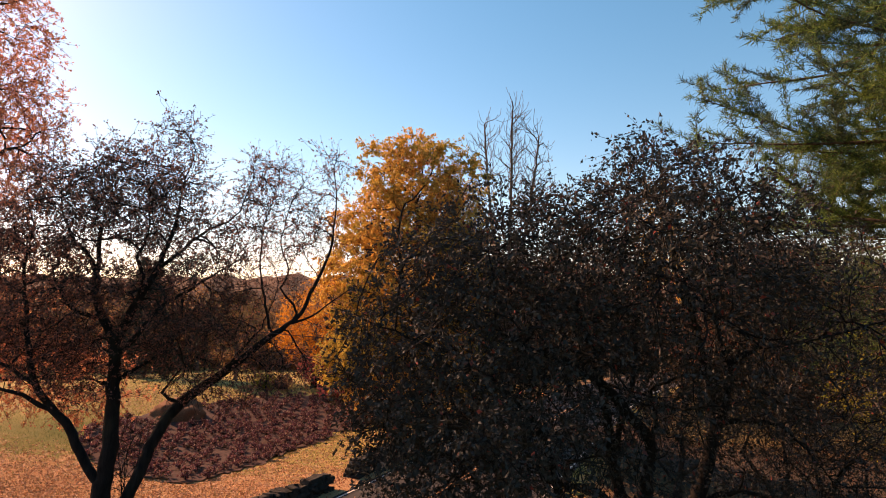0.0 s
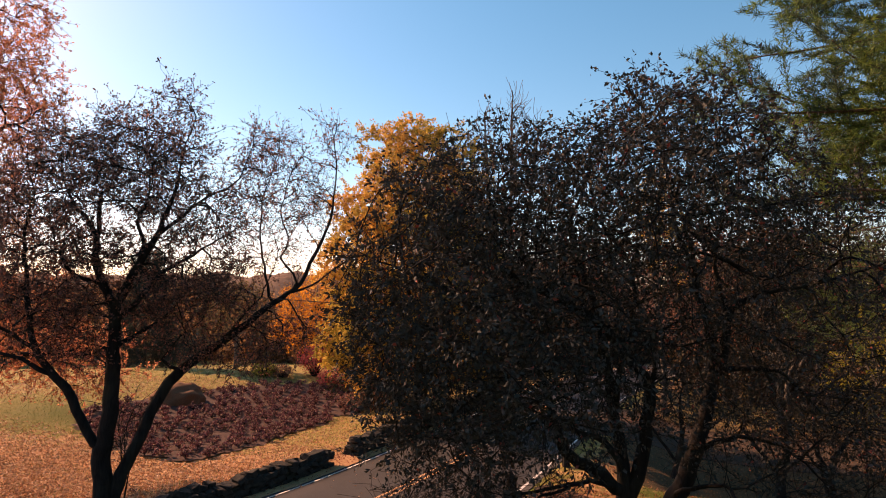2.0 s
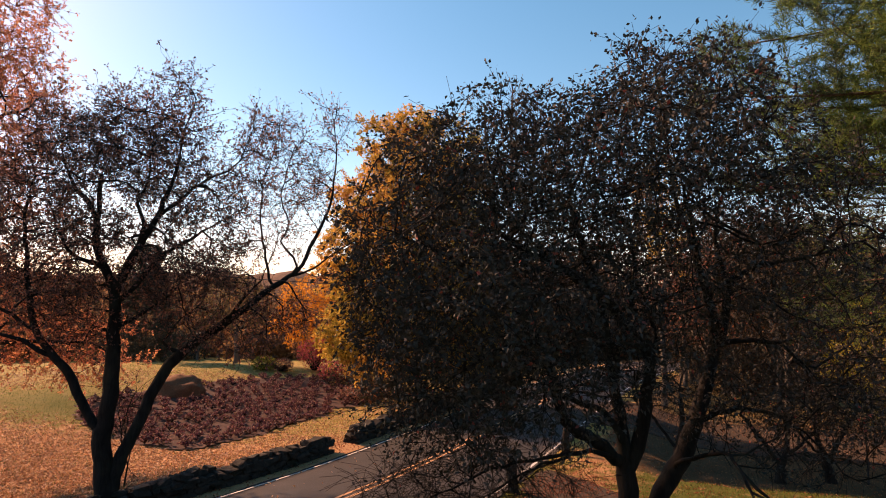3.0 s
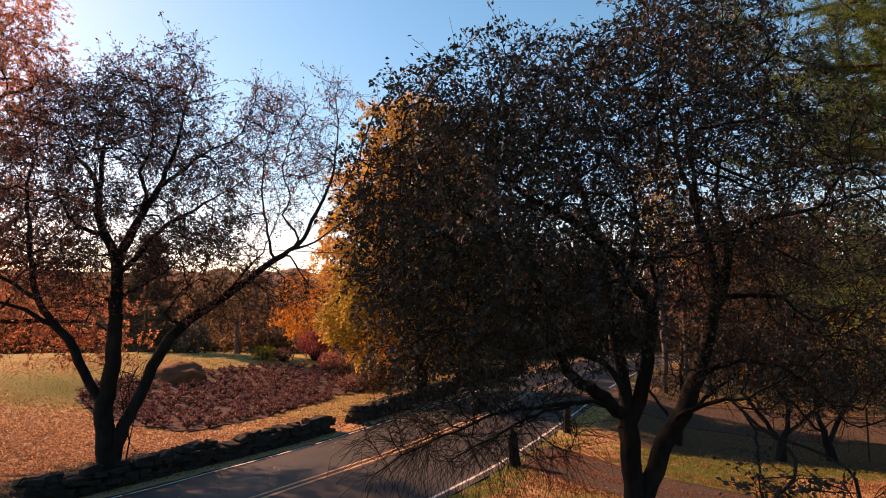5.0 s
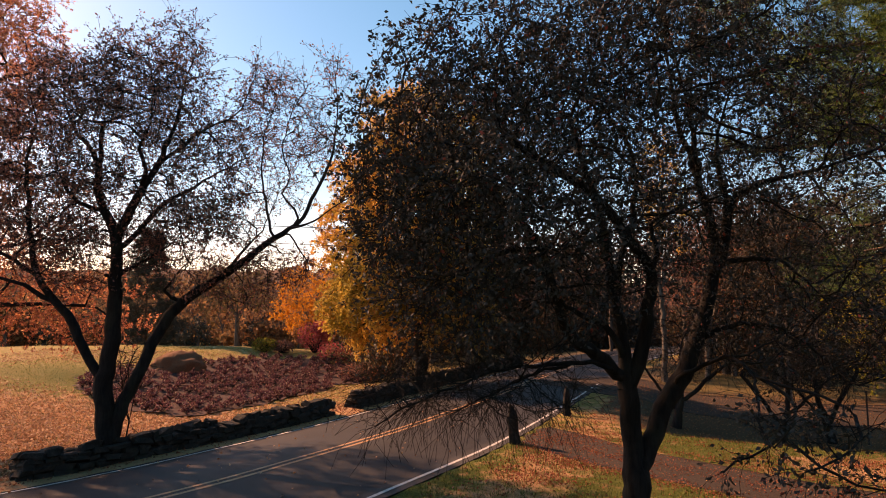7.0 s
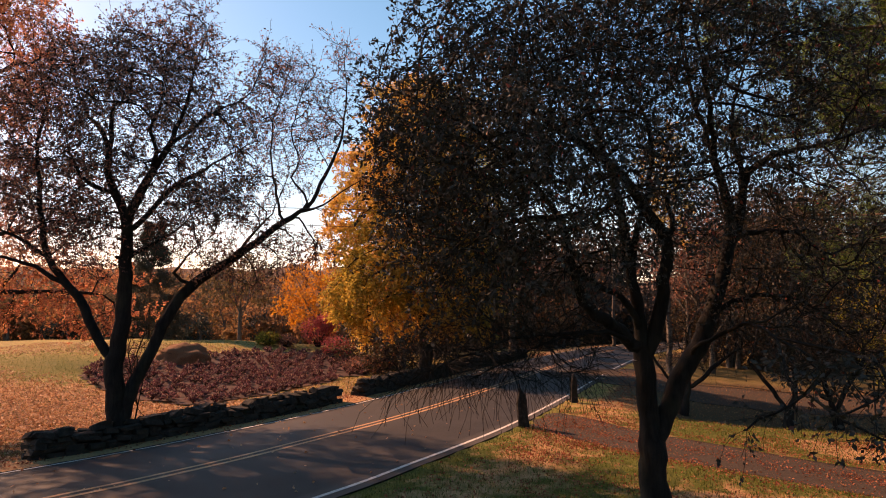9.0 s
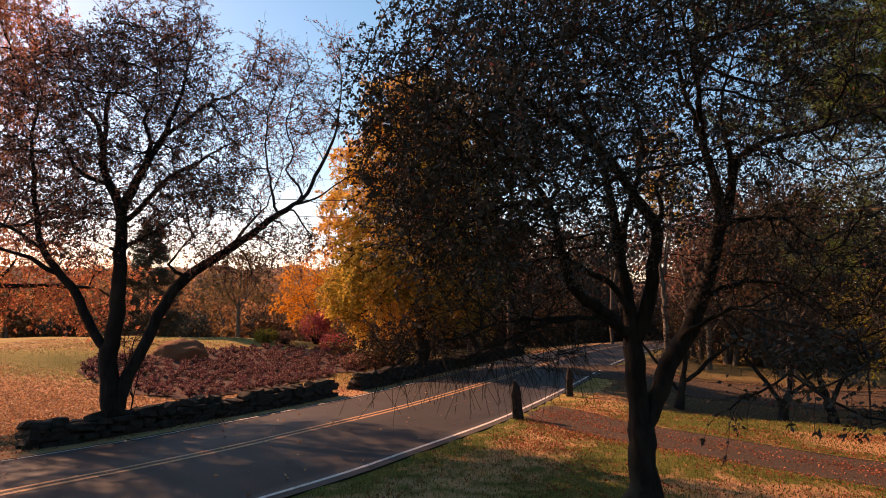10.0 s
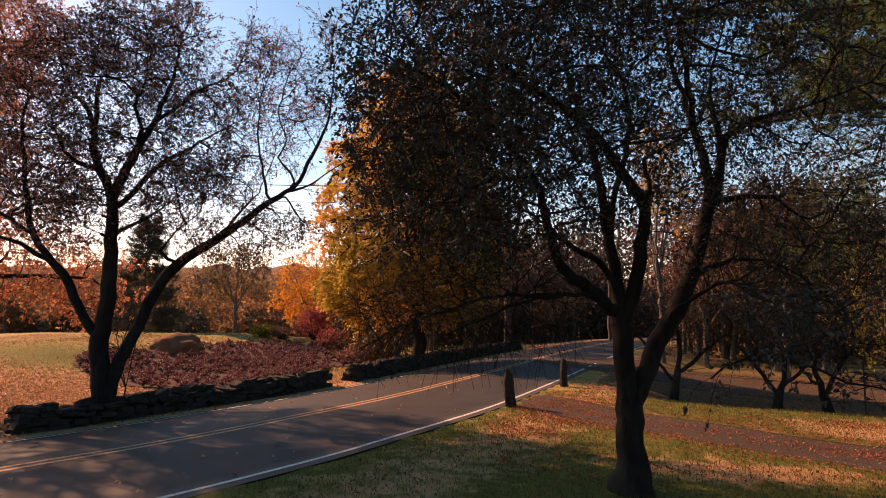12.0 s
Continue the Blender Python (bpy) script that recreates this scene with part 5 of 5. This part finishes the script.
scatter("fallen_leaves", "orange-brown fallen leaves on the field", "leaves", 72000, (-28, -2, 12, 42), lambda x, y: np.where(road_side(x, y) > 4.3, litter_at(x, y) * 0.9 * (bed_shape(x, y) < 0.1), 0), LITTER_LEAF, 0.085, 91)
scatter("fallen_leaves", "dull red-brown leaves thick under the field tree", "leaves", 16000, (-17, -5, 11, 21), lambda x, y: np.where(road_side(x, y) > 4.4, 0.15 + 0.8 * np.exp(-(((x + 11.0) / 3.2) ** 2 + ((y - 15.0) / 2.6) ** 2)), 0), DRIFT_LEAF, 0.075, 99)
scatter("fallen_leaves", "red and orange fallen leaves along the verges", "leaves", 14000, (-12, 10, 9, 46), lambda x, y: np.exp(-((road_side(x, y) - 3.95) / 0.4) ** 2) * 0.9 + 0.5 * np.exp(-((road_side(x, y) + 4.8) / 0.8) ** 2) * (road_side(x, y) < -3.2), RED_LITTER, 0.065, 92)
scatter("fallen_leaves", "red fallen leaves in drifts on the lawn by the drive", "leaves", 20000, (1, 19, 7, 19), lambda x, y: np.where(road_side(x, y) < -3.8, (litter_at(x, y) + 0.03) * (0.18 + 0.95 * smooth(-0.15, 0.5, np.sin(x * 1.3 + 1.2 * np.sin(y * 1.7)) * np.cos(y * 2.1 + 0.8 * x))), 0), RED_LITTER, 0.052, 93)
scatter("fallen_leaves", "scattered brown leaves on drive and lower path", "leaves", 14000, (0, 24, 7, 32), lambda x, y: np.where(road_side(x, y) < -4.5, 0.05 + 0.35 * (y > bank_line(x)), 0), DRIFT_LEAF, 0.055, 94)
scatter("fallen_leaves", "orange and brown leaves drifted over the gravel drive", "leaves", 24000, (1, 19, 8, 21), drive_drift, RED_LITTER, 0.042, 98, lift=0.034)
scatter("fallen_leaves", "a few leaves blown onto the asphalt", "leaves", 260, (-9, 6, 8, 32), lambda x, y: np.where(np.abs(road_side(x, y)) < 3.4, 0.3, 0), LITTER_LEAF, 0.08, 95)


def on_lawn(x, y):
    d = ((np.stack([x, y], 1)[:, None] - DRIVE[None, ::2]) ** 2).sum(-1).min(1)
    return (road_side(x, y) < -EDGE - 0.1) & (d > 1.6) & (y < bank_line(x) + 0.3)


scatter("lawn_grass", "short green-brown lawn grass by the drive", "grass", 36000, (-3, 17, 6.5, 21), on_lawn, GRASS, 0.07, 96, False)
scatter("field_grass", "short dry grass of the field", "grass", 26000, (-24, 0, 13, 46), lambda x, y: (road_side(x, y) > 4.4) & (bed_shape(x, y) < 0), GRASS, 0.09, 97, False)


# ---- stone walls ----
def stone_mesh(seed):
    rng = random.Random(seed)
    bm = bmesh.new()
    bmesh.ops.create_cube(bm, size=1.0)
    bmesh.ops.bevel(bm, geom=bm.edges[:], offset=0.13, segments=1, affect="EDGES")
    for v in bm.verts:
        v.co += Vector((rng.uniform(-1, 1), rng.uniform(-1, 1), rng.uniform(-1, 1))) * 0.10
    me = bpy.data.meshes.new("stone")
    bm.to_mesh(me)
    bm.free()
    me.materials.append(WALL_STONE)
    return me


STONES = [stone_mesh(k) for k in range(10)]


def wall_line(offset, y0, y1):
    p = ROAD + ROAD_N * offset
    k = np.where((p[:, 1] > y0) & (p[:, 1] < y1) & (ROAD[:, 0] > -14))[0]
    return spline(p[k], 0.1)


def stone_wall(name, label, line, high, seed, most):
    """Dry-laid field stones in rough courses along a line."""
    rng = random.Random(seed)
    root = tagged(thing(name, (0, 0, 0), label, "stone wall"), kind="structure")
    seg = np.linalg.norm(np.diff(line, axis=0), axis=1)
    dist = np.concatenate(([0], np.cumsum(seg)))
    made, rest_v, rest_f, base = 0, [], [], 0
    for course in range(5):
        z, tall = course * high / 5.0, high / 5.0
        for row in (-0.16, 0.16):
            d = rng.uniform(0, 0.2)
            while d < dist[-1]:
                ln = rng.uniform(0.22, 0.62) * (0.75 if course == 4 else 1.0)
                if course == 4 and rng.random() < 0.32:
                    d += ln
                    continue
                c = np.array([np.interp(d + ln / 2, dist, line[:, 0]), np.interp(d + ln / 2, dist, line[:, 1])])
                e = np.array([np.interp(d + ln / 2 + 0.1, dist, line[:, 0]), np.interp(d + ln / 2 + 0.1, dist, line[:, 1])]) - c
                if np.linalg.norm(e) < 1e-3:
                    break
                turn = math.degrees(math.atan2(e[1], e[0]))
                nrm = np.array([-e[1], e[0]]) / np.linalg.norm(e)
                c = c + nrm * (row * (1 - 0.1 * course) + rng.uniform(-0.04, 0.04))
                m = (pose(c[0], c[1], spot(c[0], c[1]) + z + tall / 2 - 0.02 + rng.uniform(-0.015, 0.015), rng.gauss(0, 5 + course), rng.gauss(0, 4 + 2.2 * course), turn + rng.uniform(-14, 14))
                     @ Matrix.Diagonal((ln * 1.06, rng.uniform(0.3, 0.44), tall * rng.uniform(1.0, 1.55) * (1.25 if course == 4 else 1.0), 1)))
                me = STONES[rng.randrange(10)]
                if made < most:
                    ob = new("stone", me)
                    ob.parent = root
                    ob.matrix_basis = m
                    made += 1
                else:
                    bm = bmesh.new()
                    bm.from_mesh(me)
                    bm.transform(m)
                    rest_v += [tuple(v.co) for v in bm.verts]
                    rest_f += [[v.index + base for v in f.verts] for f in bm.faces]
                    base += len(bm.verts)
                    bm.free()
                d += ln
    if rest_v:
        me = bpy.data.meshes.new("far_stones")
        me.from_pydata(rest_v, [], rest_f)
        me.materials.append(WALL_STONE)
        ob = new("far_stones", me)
        ob.parent = root
        tagged(ob, kind="stuff")
    return root


near_line = wall_line(4.2, 13.5, 22.4)
stone_wall("stone_wall_near", "low dark dry-laid fieldstone wall along the road", near_line, 0.58, 101, 300)
far_line = wall_line(4.2, 23.3, 43.0)
stone_wall("stone_wall_far", "low dark dry-laid fieldstone wall under the golden tree", far_line, 0.6, 102, 300)
